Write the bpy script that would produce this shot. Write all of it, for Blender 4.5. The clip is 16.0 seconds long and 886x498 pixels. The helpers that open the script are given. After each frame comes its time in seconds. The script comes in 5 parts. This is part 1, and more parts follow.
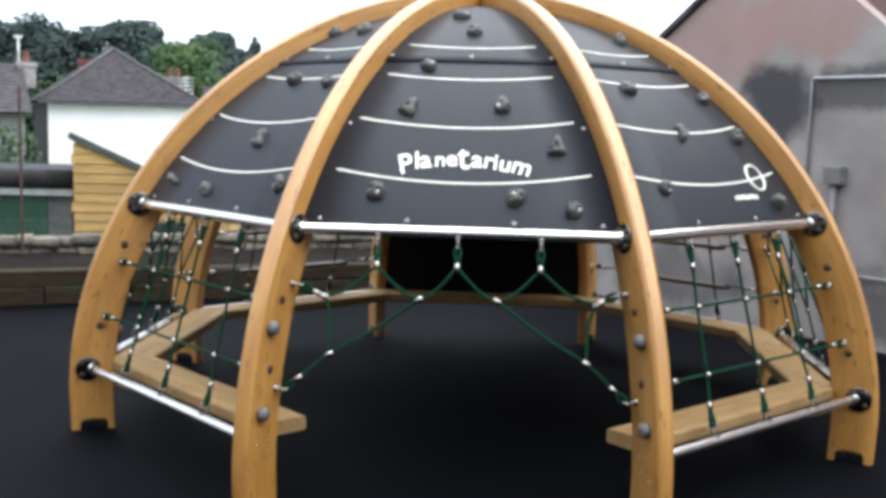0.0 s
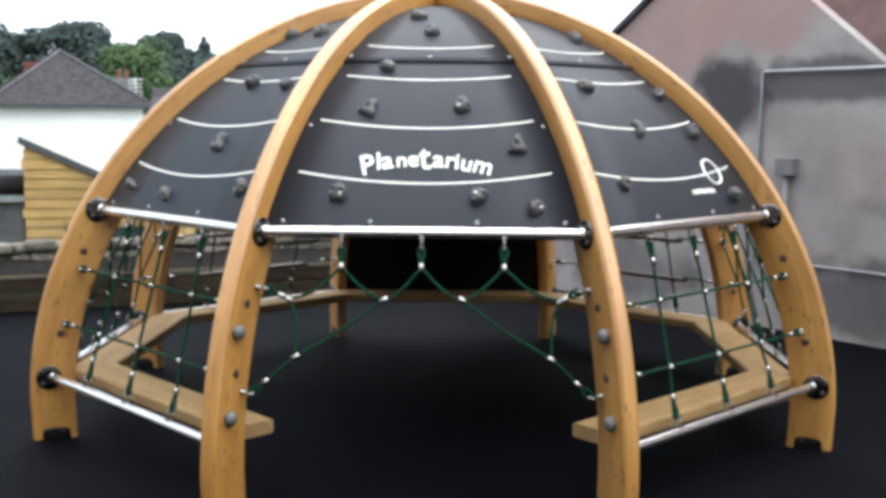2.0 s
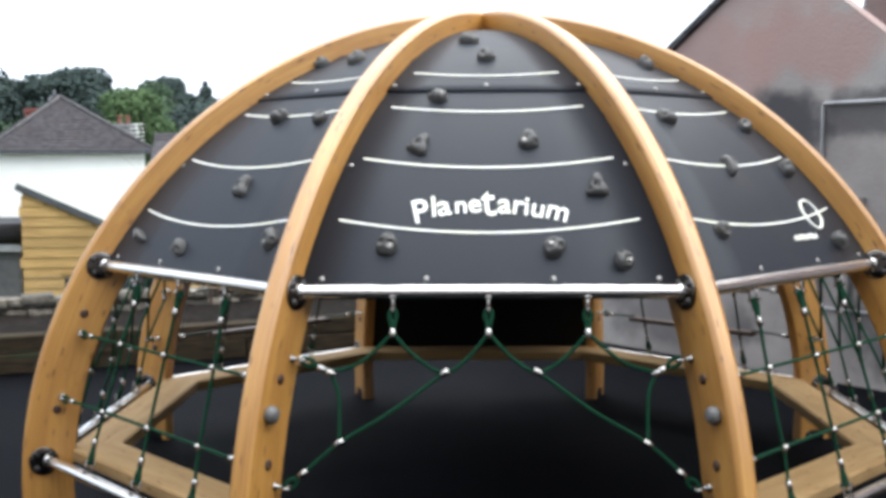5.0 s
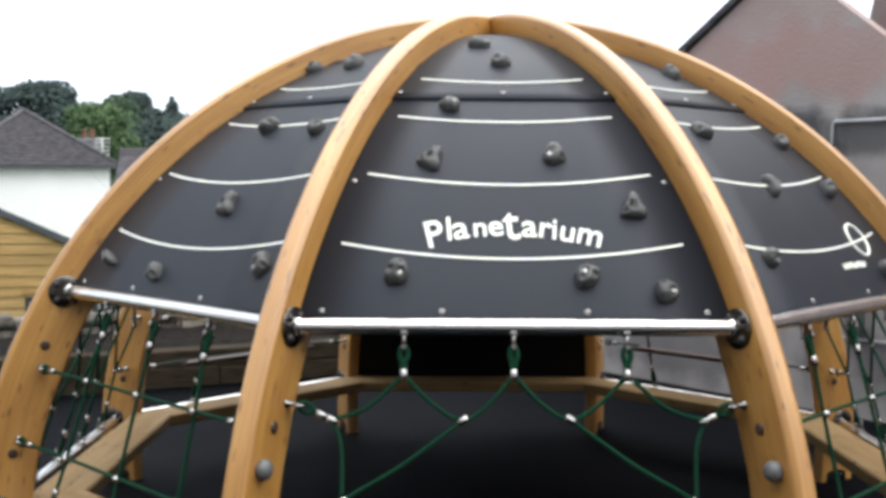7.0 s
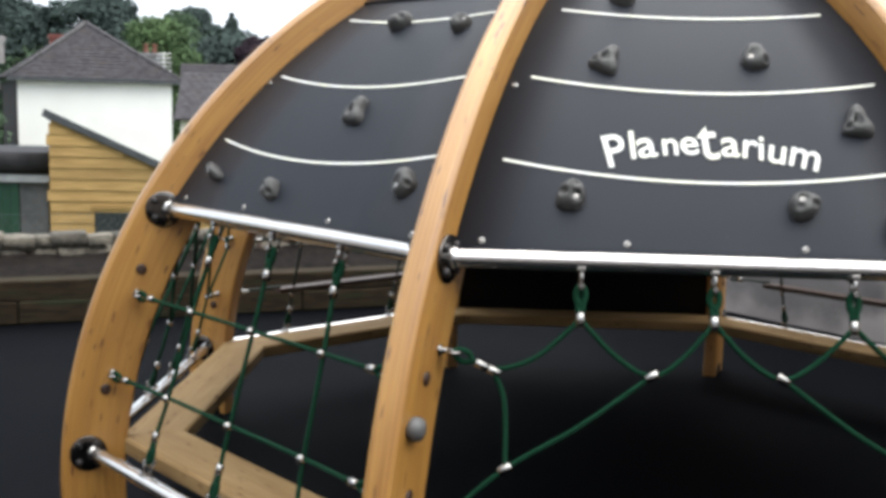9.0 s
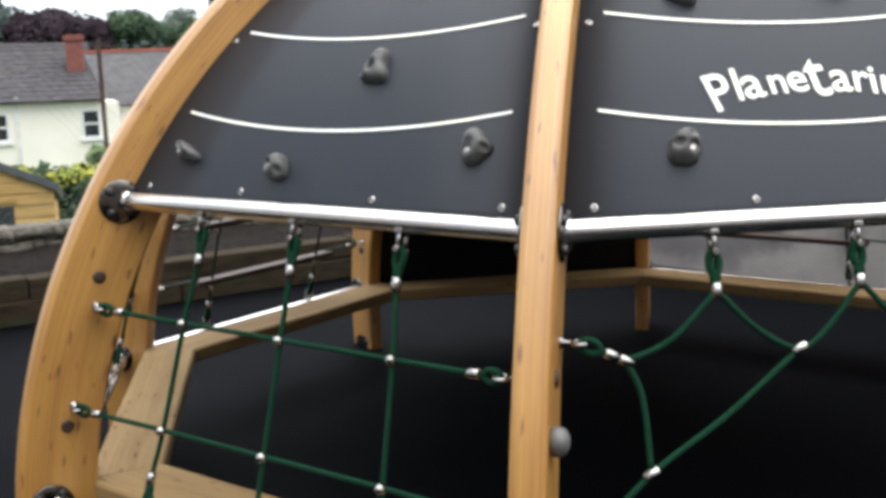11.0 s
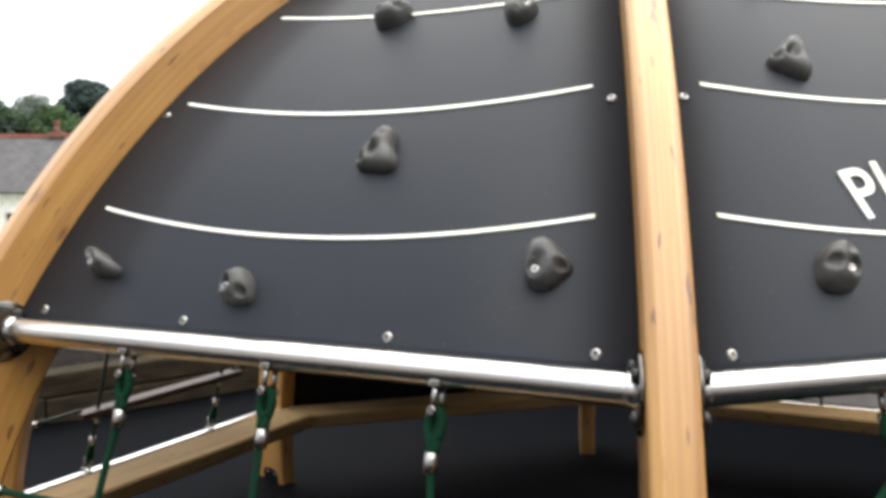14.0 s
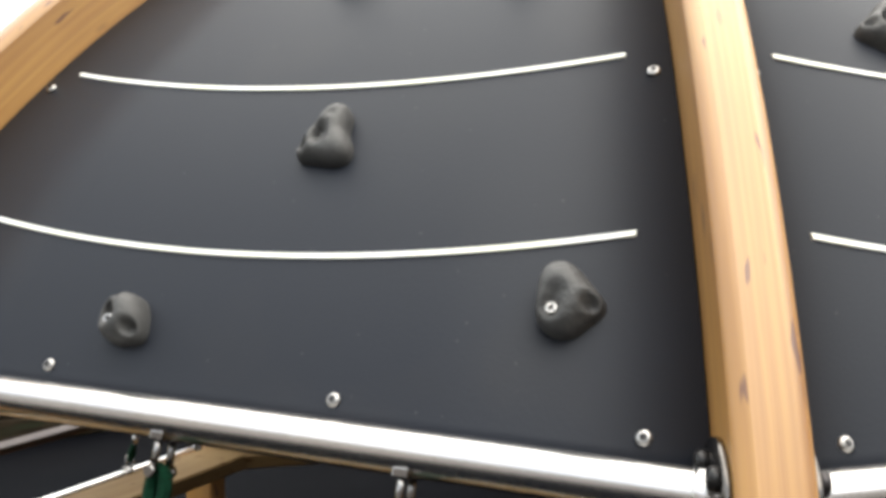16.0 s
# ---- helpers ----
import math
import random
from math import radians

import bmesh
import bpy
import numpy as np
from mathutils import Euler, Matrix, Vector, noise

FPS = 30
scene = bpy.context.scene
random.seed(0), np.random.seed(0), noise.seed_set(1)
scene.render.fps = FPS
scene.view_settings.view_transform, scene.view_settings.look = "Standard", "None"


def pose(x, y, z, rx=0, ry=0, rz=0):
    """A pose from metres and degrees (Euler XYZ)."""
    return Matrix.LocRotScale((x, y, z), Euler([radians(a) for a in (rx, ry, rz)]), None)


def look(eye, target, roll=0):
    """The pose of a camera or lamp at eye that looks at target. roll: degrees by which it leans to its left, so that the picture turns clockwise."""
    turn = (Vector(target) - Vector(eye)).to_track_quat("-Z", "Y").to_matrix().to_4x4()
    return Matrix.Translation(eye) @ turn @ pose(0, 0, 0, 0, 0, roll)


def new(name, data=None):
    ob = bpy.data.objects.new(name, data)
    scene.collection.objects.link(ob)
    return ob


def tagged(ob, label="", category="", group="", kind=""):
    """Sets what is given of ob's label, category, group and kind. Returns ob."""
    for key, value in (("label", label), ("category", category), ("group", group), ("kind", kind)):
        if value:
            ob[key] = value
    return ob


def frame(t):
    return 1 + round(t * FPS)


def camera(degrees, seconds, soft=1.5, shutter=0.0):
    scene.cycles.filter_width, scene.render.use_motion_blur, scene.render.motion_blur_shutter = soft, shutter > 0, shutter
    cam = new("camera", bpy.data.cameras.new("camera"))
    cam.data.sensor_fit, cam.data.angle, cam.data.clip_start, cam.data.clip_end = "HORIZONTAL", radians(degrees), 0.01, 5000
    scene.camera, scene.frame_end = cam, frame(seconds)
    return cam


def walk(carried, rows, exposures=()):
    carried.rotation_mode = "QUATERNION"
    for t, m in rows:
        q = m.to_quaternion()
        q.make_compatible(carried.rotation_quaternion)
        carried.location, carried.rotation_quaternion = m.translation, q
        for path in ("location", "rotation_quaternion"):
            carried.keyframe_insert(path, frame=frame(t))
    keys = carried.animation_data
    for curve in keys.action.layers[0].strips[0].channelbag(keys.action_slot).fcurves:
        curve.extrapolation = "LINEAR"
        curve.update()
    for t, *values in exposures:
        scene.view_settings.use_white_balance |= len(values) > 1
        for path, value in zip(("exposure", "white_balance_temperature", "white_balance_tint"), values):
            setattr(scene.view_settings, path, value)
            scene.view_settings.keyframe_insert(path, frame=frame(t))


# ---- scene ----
# camera and its way
cam = camera(45.0, 16.0, soft=3.9, shutter=0.3)
PATH = [
    (0, (0.224, -6.268, 1.672), (0.095, -4.286, 1.436), 1.4),
    (0.5, (0.266, -6.375, 1.68), (0.071, -4.402, 1.42), 1.0),
    (1, (0.259, -6.392, 1.679), (0.106, -4.413, 1.432), 1.0),
    (1.5, (0.229, -6.368, 1.682), (0.102, -4.386, 1.44), 0.8),
    (2, (0.188, -6.292, 1.688), (0.143, -4.307, 1.447), 0.4),
    (2.5, (0.117, -6.21, 1.67), (0.139, -4.227, 1.411), 0.2),
    (3, (0.105, -6.079, 1.663), (0.093, -4.097, 1.39), 0.1),
    (3.5, (0.127, -5.935, 1.654), (0.1, -3.951, 1.401), 0.9),
    (4, (0.111, -5.828, 1.663), (0.056, -3.844, 1.414), 0.9),
    (4.5, (0.008, -5.696, 1.67), (-0.057, -3.707, 1.474), -0.0),
    (7, (-0.255, -5.066, 1.662), (-0.238, -3.07, 1.533), 0.3),
    (7.5, (-0.339, -4.98, 1.654), (-0.409, -2.993, 1.436), 0.6),
    (8, (-0.369, -4.822, 1.636), (-0.496, -2.839, 1.413), -0.2),
    (8.5, (-0.442, -4.633, 1.619), (-0.537, -2.648, 1.394), 3.1),
    (9, (-0.596, -4.5, 1.605), (-0.675, -2.52, 1.333), 1.4),
    (11.5, (-1.402, -3.855, 1.559), (-1.035, -1.922, 1.203), -0.8),
    (12, (-1.452, -3.726, 1.549), (-1.056, -1.802, 1.172), 0.2),
    (12.5, (-1.427, -3.541, 1.542), (-1.07, -1.598, 1.232), -1.3),
    (13, (-1.423, -3.408, 1.551), (-0.979, -1.478, 1.269), -0.9),
    (13.5, (-1.459, -3.283, 1.551), (-0.919, -1.368, 1.349), -2.2),
    (14, (-1.484, -3.151, 1.557), (-0.918, -1.24, 1.385), -0.7),
    (14.5, (-1.422, -2.998, 1.537), (-0.94, -1.061, 1.408), -0.5),
    (15, (-1.36, -2.841, 1.536), (-0.866, -0.909, 1.382), 0.5),
    (15.5, (-1.35, -2.689, 1.538), (-0.762, -0.782, 1.403), 0.5),
    (16, (-1.353, -2.616, 1.518), (-0.7, -0.731, 1.382), 0.9),
]
walk(cam, [(t, look(eye, aim, roll)) for t, eye, aim, roll in PATH], exposures=[(0.0, 1.16, 6430, 10), (4.5, 1.14, 6450, 10), (7.0, 0.92, 6600, 10), (9.0, 0.90, 6700, 10), (11.5, 1.06, 6750, 10), (13.0, 1.04, 6850, 10), (14.0, 1.04, 7050, 10), (16.0, 1.02, 7150, 10)])

# ---- light ----
world = bpy.data.worlds.new("overcast_sky")
scene.world = world
world.use_nodes = True
wn, wl = world.node_tree.nodes, world.node_tree.links
sky = wn.new("ShaderNodeTexSky")
sky.sky_type = "NISHITA"
sky.sun_disc = False
sky.sun_elevation, sky.sun_rotation = radians(73), radians(77)
sky.dust_density, sky.air_density = 4.0, 1.0
cloud = wn.new("ShaderNodeMix")
cloud.data_type = "RGBA"
cloud.inputs[0].default_value = 0.86
cloud.inputs[7].default_value = (8.6, 9.6, 10.9, 1)
wl.new(sky.outputs[0], cloud.inputs[6])
wl.new(cloud.outputs[2], wn["Background"].inputs[0])
wn["Background"].inputs[1].default_value = 0.094
sun = new("sun", bpy.data.lights.new("sun", "SUN"))
sun.data.energy, sun.data.angle, sun.data.color = 2.9, radians(104), (1.0, 0.98, 0.945)
sun.matrix_basis = look((3.6, 0.8, 12.5), (0, 0, 0))

# ---- materials ----


def material(name, col, rough=0.6, metal=0.0, col2=None, scale=6.0, detail=5.0, stretch=(1, 1, 1), coords="Object",
             bump=0.0, bump_scale=60.0, rough_var=0.0, spec=0.5, vary=0.0, dirt=None, dirt_scale=1.5, dirt_at=0.55):
    """A node material: two colours mixed by noise, stains at a larger scale, fine relief, and a shade of its own for each object."""
    m = bpy.data.materials.new(name)
    m.use_nodes = True
    n, l = m.node_tree.nodes, m.node_tree.links
    b = n["Principled BSDF"]
    b.inputs["Roughness"].default_value, b.inputs["Metallic"].default_value = rough, metal
    b.inputs["Specular IOR Level"].default_value = spec
    tc = n.new("ShaderNodeTexCoord")
    info = n.new("ShaderNodeObjectInfo")
    mp = n.new("ShaderNodeMapping")
    mp.inputs["Scale"].default_value = stretch
    off = n.new("ShaderNodeVectorMath")
    off.operation = "SCALE"
    off.inputs[0].default_value = (7.3, 3.1, 5.7)
    l.new(info.outputs["Random"], off.inputs["Scale"])
    l.new(off.outputs[0], mp.inputs["Location"])
    l.new(tc.outputs[coords], mp.inputs["Vector"])
    nz = n.new("ShaderNodeTexNoise")
    nz.inputs["Scale"].default_value, nz.inputs["Detail"].default_value = scale, detail
    l.new(mp.outputs[0], nz.inputs["Vector"])
    ramp = n.new("ShaderNodeValToRGB")
    c2 = col2 or tuple(c * 0.75 for c in col)
    ramp.color_ramp.elements[0].color, ramp.color_ramp.elements[1].color = (*c2, 1), (*col, 1)
    ramp.color_ramp.elements[0].position, ramp.color_ramp.elements[1].position = 0.35, 0.65
    l.new(nz.outputs["Fac"], ramp.inputs[0])
    last = ramp.outputs[0]
    if dirt:
        nd = n.new("ShaderNodeTexNoise")
        nd.inputs["Scale"].default_value, nd.inputs["Detail"].default_value = dirt_scale, 6
        l.new(mp.outputs[0], nd.inputs["Vector"])
        rd = n.new("ShaderNodeValToRGB")
        rd.color_ramp.elements[0].position, rd.color_ramp.elements[1].position = dirt_at, dirt_at + 0.15
        l.new(nd.outputs["Fac"], rd.inputs[0])
        mx = n.new("ShaderNodeMix")
        mx.data_type = "RGBA"
        l.new(rd.outputs[0], mx.inputs[0])
        l.new(last, mx.inputs[6])
        mx.inputs[7].default_value = (*dirt, 1)
        last = mx.outputs[2]
    if vary:
        hv = n.new("ShaderNodeHueSaturation")
        mr = n.new("ShaderNodeMapRange")
        mr.inputs["To Min"].default_value, mr.inputs["To Max"].default_value = 1 - vary, 1 + vary
        l.new(info.outputs["Random"], mr.inputs["Value"])
        l.new(mr.outputs[0], hv.inputs["Value"])
        l.new(last, hv.inputs["Color"])
        last = hv.outputs[0]
    l.new(last, b.inputs["Base Color"])
    if rough_var:
        rr = n.new("ShaderNodeMapRange")
        rr.inputs["To Min"].default_value, rr.inputs["To Max"].default_value = rough - rough_var, rough + rough_var
        l.new(nz.outputs["Fac"], rr.inputs["Value"])
        l.new(rr.outputs[0], b.inputs["Roughness"])
    if bump:
        nb = n.new("ShaderNodeTexNoise")
        nb.inputs["Scale"].default_value, nb.inputs["Detail"].default_value = bump_scale, 3
        l.new(mp.outputs[0], nb.inputs["Vector"])
        bp = n.new("ShaderNodeBump")
        bp.inputs["Strength"].default_value, bp.inputs["Distance"].default_value = bump, 0.01
        l.new(nb.outputs["Fac"], bp.inputs["Height"])
        l.new(bp.outputs[0], b.inputs["Normal"])
    return m


def laminated(name, light, dark, knot, boards=5.0, rough=0.55, coat=0.0):
    """Glued, varnished softwood. UV: u metres along the grain, v metres across it."""
    m = bpy.data.materials.new(name)
    m.use_nodes = True
    n, l = m.node_tree.nodes, m.node_tree.links
    b = n["Principled BSDF"]
    b.inputs["Roughness"].default_value = rough
    b.inputs["Coat Weight"].default_value, b.inputs["Coat Roughness"].default_value, b.inputs["Coat IOR"].default_value = coat, 0.42, 1.68
    uv = n.new("ShaderNodeTexCoord")
    info = n.new("ShaderNodeObjectInfo")
    off = n.new("ShaderNodeVectorMath")
    off.operation = "SCALE"
    off.inputs[0].default_value = (13.7, 0.0, 0.0)
    l.new(info.outputs["Random"], off.inputs["Scale"])

    def mapped(sx, sy):
        mp = n.new("ShaderNodeMapping")
        mp.inputs["Scale"].default_value = (sx, sy, 1)
        l.new(uv.outputs["UV"], mp.inputs["Vector"])
        l.new(off.outputs[0], mp.inputs["Location"])
        return mp

    def noise_of(sx, sy, detail=4):
        t = n.new("ShaderNodeTexNoise")
        t.inputs["Scale"].default_value, t.inputs["Detail"].default_value = 1.0, detail
        l.new(mapped(sx, sy).outputs[0], t.inputs["Vector"])
        return t

    def ramp_of(src, stops):
        r = n.new("ShaderNodeValToRGB")
        e = r.color_ramp.elements
        e[0].position, e[0].color = stops[0][0], (*stops[0][1], 1)
        e[1].position, e[1].color = stops[-1][0], (*stops[-1][1], 1)
        for p, c in stops[1:-1]:
            x = e.new(p)
            x.color = (*c, 1)
        l.new(src, r.inputs[0])
        return r

    def mul(a, c, fac=1.0):
        x = n.new("ShaderNodeMix")
        x.data_type, x.blend_type = "RGBA", "MULTIPLY"
        x.inputs[0].default_value = fac
        l.new(a, x.inputs[6])
        l.new(c, x.inputs[7])
        return x.outputs[2]

    grain = noise_of(2.2, 110.0)
    base = ramp_of(grain.outputs["Fac"], [(0.3, dark), (0.7, light)])
    broad = ramp_of(noise_of(2.4, 14.0, 3).outputs["Fac"], [(0.35, (0.80, 0.74, 0.66)), (0.65, (1, 1, 1))])
    vor = n.new("ShaderNodeTexVoronoi")
    vor.inputs["Scale"].default_value = 1.0
    l.new(mapped(7.0, 22.0).outputs[0], vor.inputs["Vector"])
    knots = ramp_of(vor.outputs["Distance"], [(0.07, knot), (0.19, (1, 1, 1))])
    fleck = ramp_of(noise_of(9.0, 60.0, 2).outputs["Fac"], [(0.292, (0.30, 0.16, 0.08)), (0.330, (1, 1, 1))])
    wave = n.new("ShaderNodeTexWave")
    wave.wave_type, wave.bands_direction = "BANDS", "Y"
    wave.inputs["Scale"].default_value, wave.inputs["Distortion"].default_value = 1.0, 0.0
    l.new(mapped(0.0, boards).outputs[0], wave.inputs["Vector"])
    glue = ramp_of(wave.outputs["Fac"], [(0.0, (0.62, 0.52, 0.42)), (0.02, (1, 1, 1))])
    out = mul(mul(mul(mul(base.outputs[0], broad.outputs[0]), knots.outputs[0], 0.85), fleck.outputs[0], 0.9), glue.outputs[0], 0.3)
    l.new(out, b.inputs["Base Color"])
    bp = n.new("ShaderNodeBump")
    bp.inputs["Strength"].default_value, bp.inputs["Distance"].default_value = 0.25, 0.004
    l.new(grain.outputs["Fac"], bp.inputs["Height"])
    l.new(bp.outputs[0], b.inputs["Normal"])
    return m


GLULAM = laminated("varnished_larch", (0.55, 0.291, 0.064), (0.425, 0.192, 0.033), (0.24, 0.12, 0.06), boards=4.0, rough=0.5, coat=0.9)
BENCH = laminated("bench_softwood", (0.40, 0.280, 0.132), (0.32, 0.205, 0.085), (0.45, 0.30, 0.18), boards=0.0, rough=0.8)
PANEL = material("dark_roof_sheet", (0.0118, 0.0143, 0.0208), 0.52, spec=0.32, col2=(0.0110, 0.0131, 0.0184), scale=3, rough_var=0.05,
                 bump=0.04, bump_scale=220, dirt=(0.0175, 0.0185, 0.0225), dirt_scale=2.3, dirt_at=0.6)


def add_specks(m, col, scale=26.0, size=0.05):
    """Tiny chips and dust grains."""
    n, l = m.node_tree.nodes, m.node_tree.links
    b = n["Principled BSDF"]
    last = b.inputs["Base Color"].links[0].from_socket
    tc, vo, rp, mx, nz, mu = (n.new("ShaderNode" + k) for k in ("TexCoord", "TexVoronoi", "ValToRGB", "Mix", "TexNoise", "Math"))
    vo.inputs["Scale"].default_value, nz.inputs["Scale"].default_value = scale, 3.0
    l.new(tc.outputs["Object"], vo.inputs["Vector"])
    l.new(tc.outputs["Object"], nz.inputs["Vector"])
    e = rp.color_ramp.elements
    e[0].position, e[0].color, e[1].position, e[1].color = size * 0.6, (1, 1, 1, 1), size, (0, 0, 0, 1)
    l.new(vo.outputs["Distance"], rp.inputs[0])
    mu.operation = "MULTIPLY"
    l.new(rp.outputs[0], mu.inputs[0])
    l.new(nz.outputs["Fac"], mu.inputs[1])
    mx.data_type = "RGBA"
    l.new(mu.outputs[0], mx.inputs[0])
    l.new(last, mx.inputs[6])
    mx.inputs[7].default_value = (*col, 1)
    l.new(mx.outputs[2], b.inputs["Base Color"])


add_specks(PANEL, (0.10, 0.10, 0.10))
PANEL.node_tree.nodes["Principled BSDF"].inputs["Specular Tint"].default_value = (0.90, 0.945, 1.0, 1.0)
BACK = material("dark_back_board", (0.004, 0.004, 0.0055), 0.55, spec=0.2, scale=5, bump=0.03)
STEEL = material("polished_steel", (0.36, 0.35, 0.34), 0.16, 1.0, col2=(0.28, 0.27, 0.26), scale=5)
RAIL_STEEL = material("ground_steel_tube", (0.86, 0.83, 0.79), 0.27, 1.0, col2=(0.76, 0.75, 0.74), scale=5)
SCREW_STEEL = material("dull_screw_steel", (0.50, 0.49, 0.47), 0.3, 1.0, scale=90)
FERRULE = material("pressed_aluminium", (0.46, 0.45, 0.43), 0.22, 1.0, scale=60, bump=0.1, bump_scale=300)
BLACK = material("black_flange_steel", (0.055, 0.05, 0.05), 0.3, 0.6, col2=(0.03, 0.03, 0.03), scale=30, rough_var=0.1)
DARK_STEEL = material("dark_polished_steel", (0.20, 0.185, 0.17), 0.16, 1.0, col2=(0.13, 0.12, 0.11), scale=25, rough_var=0.06)
CAP = material("brown_bolt_cap", (0.062, 0.034, 0.024), 0.45, scale=80)
GREY_HOLD = material("grey_resin_hold", (0.070, 0.070, 0.068), 0.48, col2=(0.050, 0.050, 0.049), scale=50, bump=0.25, bump_scale=260)
KNOB = material("grey_knob", (0.13, 0.13, 0.13), 0.5, col2=(0.09, 0.09, 0.09), scale=40, bump=0.1)
WHITE = material("white_inlay", (0.86, 0.87, 0.72), 0.5, col2=(0.80, 0.81, 0.80), scale=15)
ROPE = material("green_rope", (0.0025, 0.050, 0.023), 0.85, spec=0.2, col2=(0.001, 0.030, 0.014), scale=200, bump=0.7, bump_scale=320)
DARK_ROPE = material("dark_thimble", (0.012, 0.03, 0.024), 0.6, scale=90)
RUBBER = material("black_safety_surface", (0.0023, 0.0029, 0.0043), 0.7, spec=0.03, col2=(0.0018, 0.0021, 0.0033), scale=1.3, rough_var=0.12,
                  bump=0.5, bump_scale=260, dirt=(0.0030, 0.0035, 0.0052), dirt_scale=0.5, dirt_at=0.5)
PLANK = material("dark_wet_plank", (0.075, 0.040, 0.025), 0.5, col2=(0.045, 0.025, 0.018), scale=12, stretch=(1, 12, 12), bump=0.2)
SLEEPER = material("weathered_sleeper", (0.044, 0.033, 0.021), 0.95, spec=0.10, col2=(0.020, 0.015, 0.010), scale=5, stretch=(1, 8, 8), bump=0.4,
                   dirt=(0.030, 0.034, 0.020), dirt_scale=3, dirt_at=0.55)
SOIL = material("dark_soil", (0.016, 0.013, 0.011), 0.95, spec=0.04, col2=(0.006, 0.005, 0.005), scale=14, bump=1.0, bump_scale=22,
                dirt=(0.022, 0.022, 0.014), dirt_scale=2.5, dirt_at=0.6)
STONE = material("rubble_stone", (0.165, 0.145, 0.115), 0.92, col2=(0.080, 0.070, 0.057), scale=5, bump=0.8, bump_scale=25, vary=0.55,
                 dirt=(0.055, 0.055, 0.042), dirt_scale=6, dirt_at=0.5)
MORTAR = material("dark_mortar", (0.05, 0.047, 0.042), 0.95, col2=(0.028, 0.027, 0.024), scale=12, bump=0.7, bump_scale=40)
RENDER = material("old_cement_render", (0.34, 0.312, 0.298), 0.92, spec=0.2, col2=(0.245, 0.224, 0.216), scale=2.2, detail=8, bump=0.4,
                  bump_scale=45, dirt=(0.34, 0.325, 0.31), dirt_scale=1.6, dirt_at=0.52)
PALE_STACK = material("pale_rendered_stack", (0.36, 0.34, 0.33), 0.9, col2=(0.22, 0.20, 0.20), scale=5, bump=0.3)
PALE_PIPE = material("pale_conduit", (0.42, 0.42, 0.43), 0.5, scale=8)
GREY_BOX = material("grey_metal_box", (0.20, 0.20, 0.20), 0.55, scale=9)
WHITEWASH = material("white_render", (0.92, 0.91, 0.87), 0.85, col2=(0.88, 0.87, 0.83), scale=1.2, bump=0.2, bump_scale=8)
CREAM = material("cream_render", (0.80, 0.76, 0.66), 0.85, col2=(0.75, 0.71, 0.61), scale=1.5, bump=0.2, bump_scale=8)
SLATE = material("grey_slate", (0.070, 0.067, 0.072), 0.9, spec=0.08, col2=(0.036, 0.033, 0.036), scale=4.5, stretch=(1, 1, 2.5), vary=0.2,
                 dirt=(0.058, 0.051, 0.050), dirt_scale=2.2, dirt_at=0.54)
HIP_TILE = material("weathered_hip_tile", (0.115, 0.112, 0.116), 0.9, spec=0.1, col2=(0.075, 0.072, 0.076), scale=6)
PALE_SLATE = material("pale_grey_slate", (0.115, 0.112, 0.116), 0.9, spec=0.1, col2=(0.085, 0.083, 0.086), scale=3, vary=0.15)
RED_SLATE = material("reddish_slate", (0.17, 0.105, 0.098), 0.8, spec=0.2, col2=(0.11, 0.072, 0.070), scale=3, dirt=(0.13, 0.105, 0.10))
BRICK = material("red_brick", (0.22, 0.068, 0.052), 0.9, col2=(0.15, 0.05, 0.042), scale=6, bump=0.4, bump_scale=12)
TERRACOTTA = material("clay_pot", (0.24, 0.10, 0.07), 0.8, scale=8)
RED_RIDGE = material("red_ridge_tile", (0.40, 0.11, 0.07), 0.8, scale=4)
SHED_BOARD = material("golden_shed_board", (0.46, 0.29, 0.105), 0.75, col2=(0.34, 0.205, 0.068), scale=3, stretch=(1, 10, 10),
                      vary=0.16, bump=0.2)
GARAGE_WALL = material("grey_garage_wall", (0.115, 0.115, 0.118), 0.9, col2=(0.075, 0.075, 0.078), scale=5, bump=0.3)
TAR = material("black_tarred_felt", (0.018, 0.018, 0.020), 0.7, spec=0.15, col2=(0.03, 0.03, 0.033), scale=5, bump=0.5, bump_scale=9)
FELT = material("grey_roof_felt", (0.075, 0.08, 0.088), 0.85, scale=6, bump=0.4)
GLASS = material("dark_window_glass", (0.03, 0.034, 0.04), 0.08, scale=2)
UPVC = material("white_frame", (0.78, 0.78, 0.76), 0.45, scale=4)
GREEN_DOOR = material("green_garage_door", (0.009, 0.055, 0.030), 0.6, col2=(0.006, 0.038, 0.020), scale=4)
RUST = material("rusty_post", (0.10, 0.06, 0.045), 0.85, col2=(0.05, 0.035, 0.03), scale=20, bump=0.4)
WIRE = material("galvanised_wire", (0.20, 0.21, 0.20), 0.6, 0.5, scale=20)
GRASS = material("rough_grass", (0.05, 0.085, 0.028), 0.95, col2=(0.032, 0.055, 0.02), scale=0.8, bump=0.6, bump_scale=6)
BARK = material("bark", (0.09, 0.07, 0.05), 0.9, scale=8, bump=0.6)
LEAF_DARK = material("dark_foliage", (0.060, 0.082, 0.074), 0.9, spec=0.1, col2=(0.042, 0.060, 0.055), scale=0.5)
LEAF_MID = material("mid_foliage", (0.072, 0.110, 0.062), 0.85, spec=0.15, col2=(0.042, 0.070, 0.042), scale=0.6)
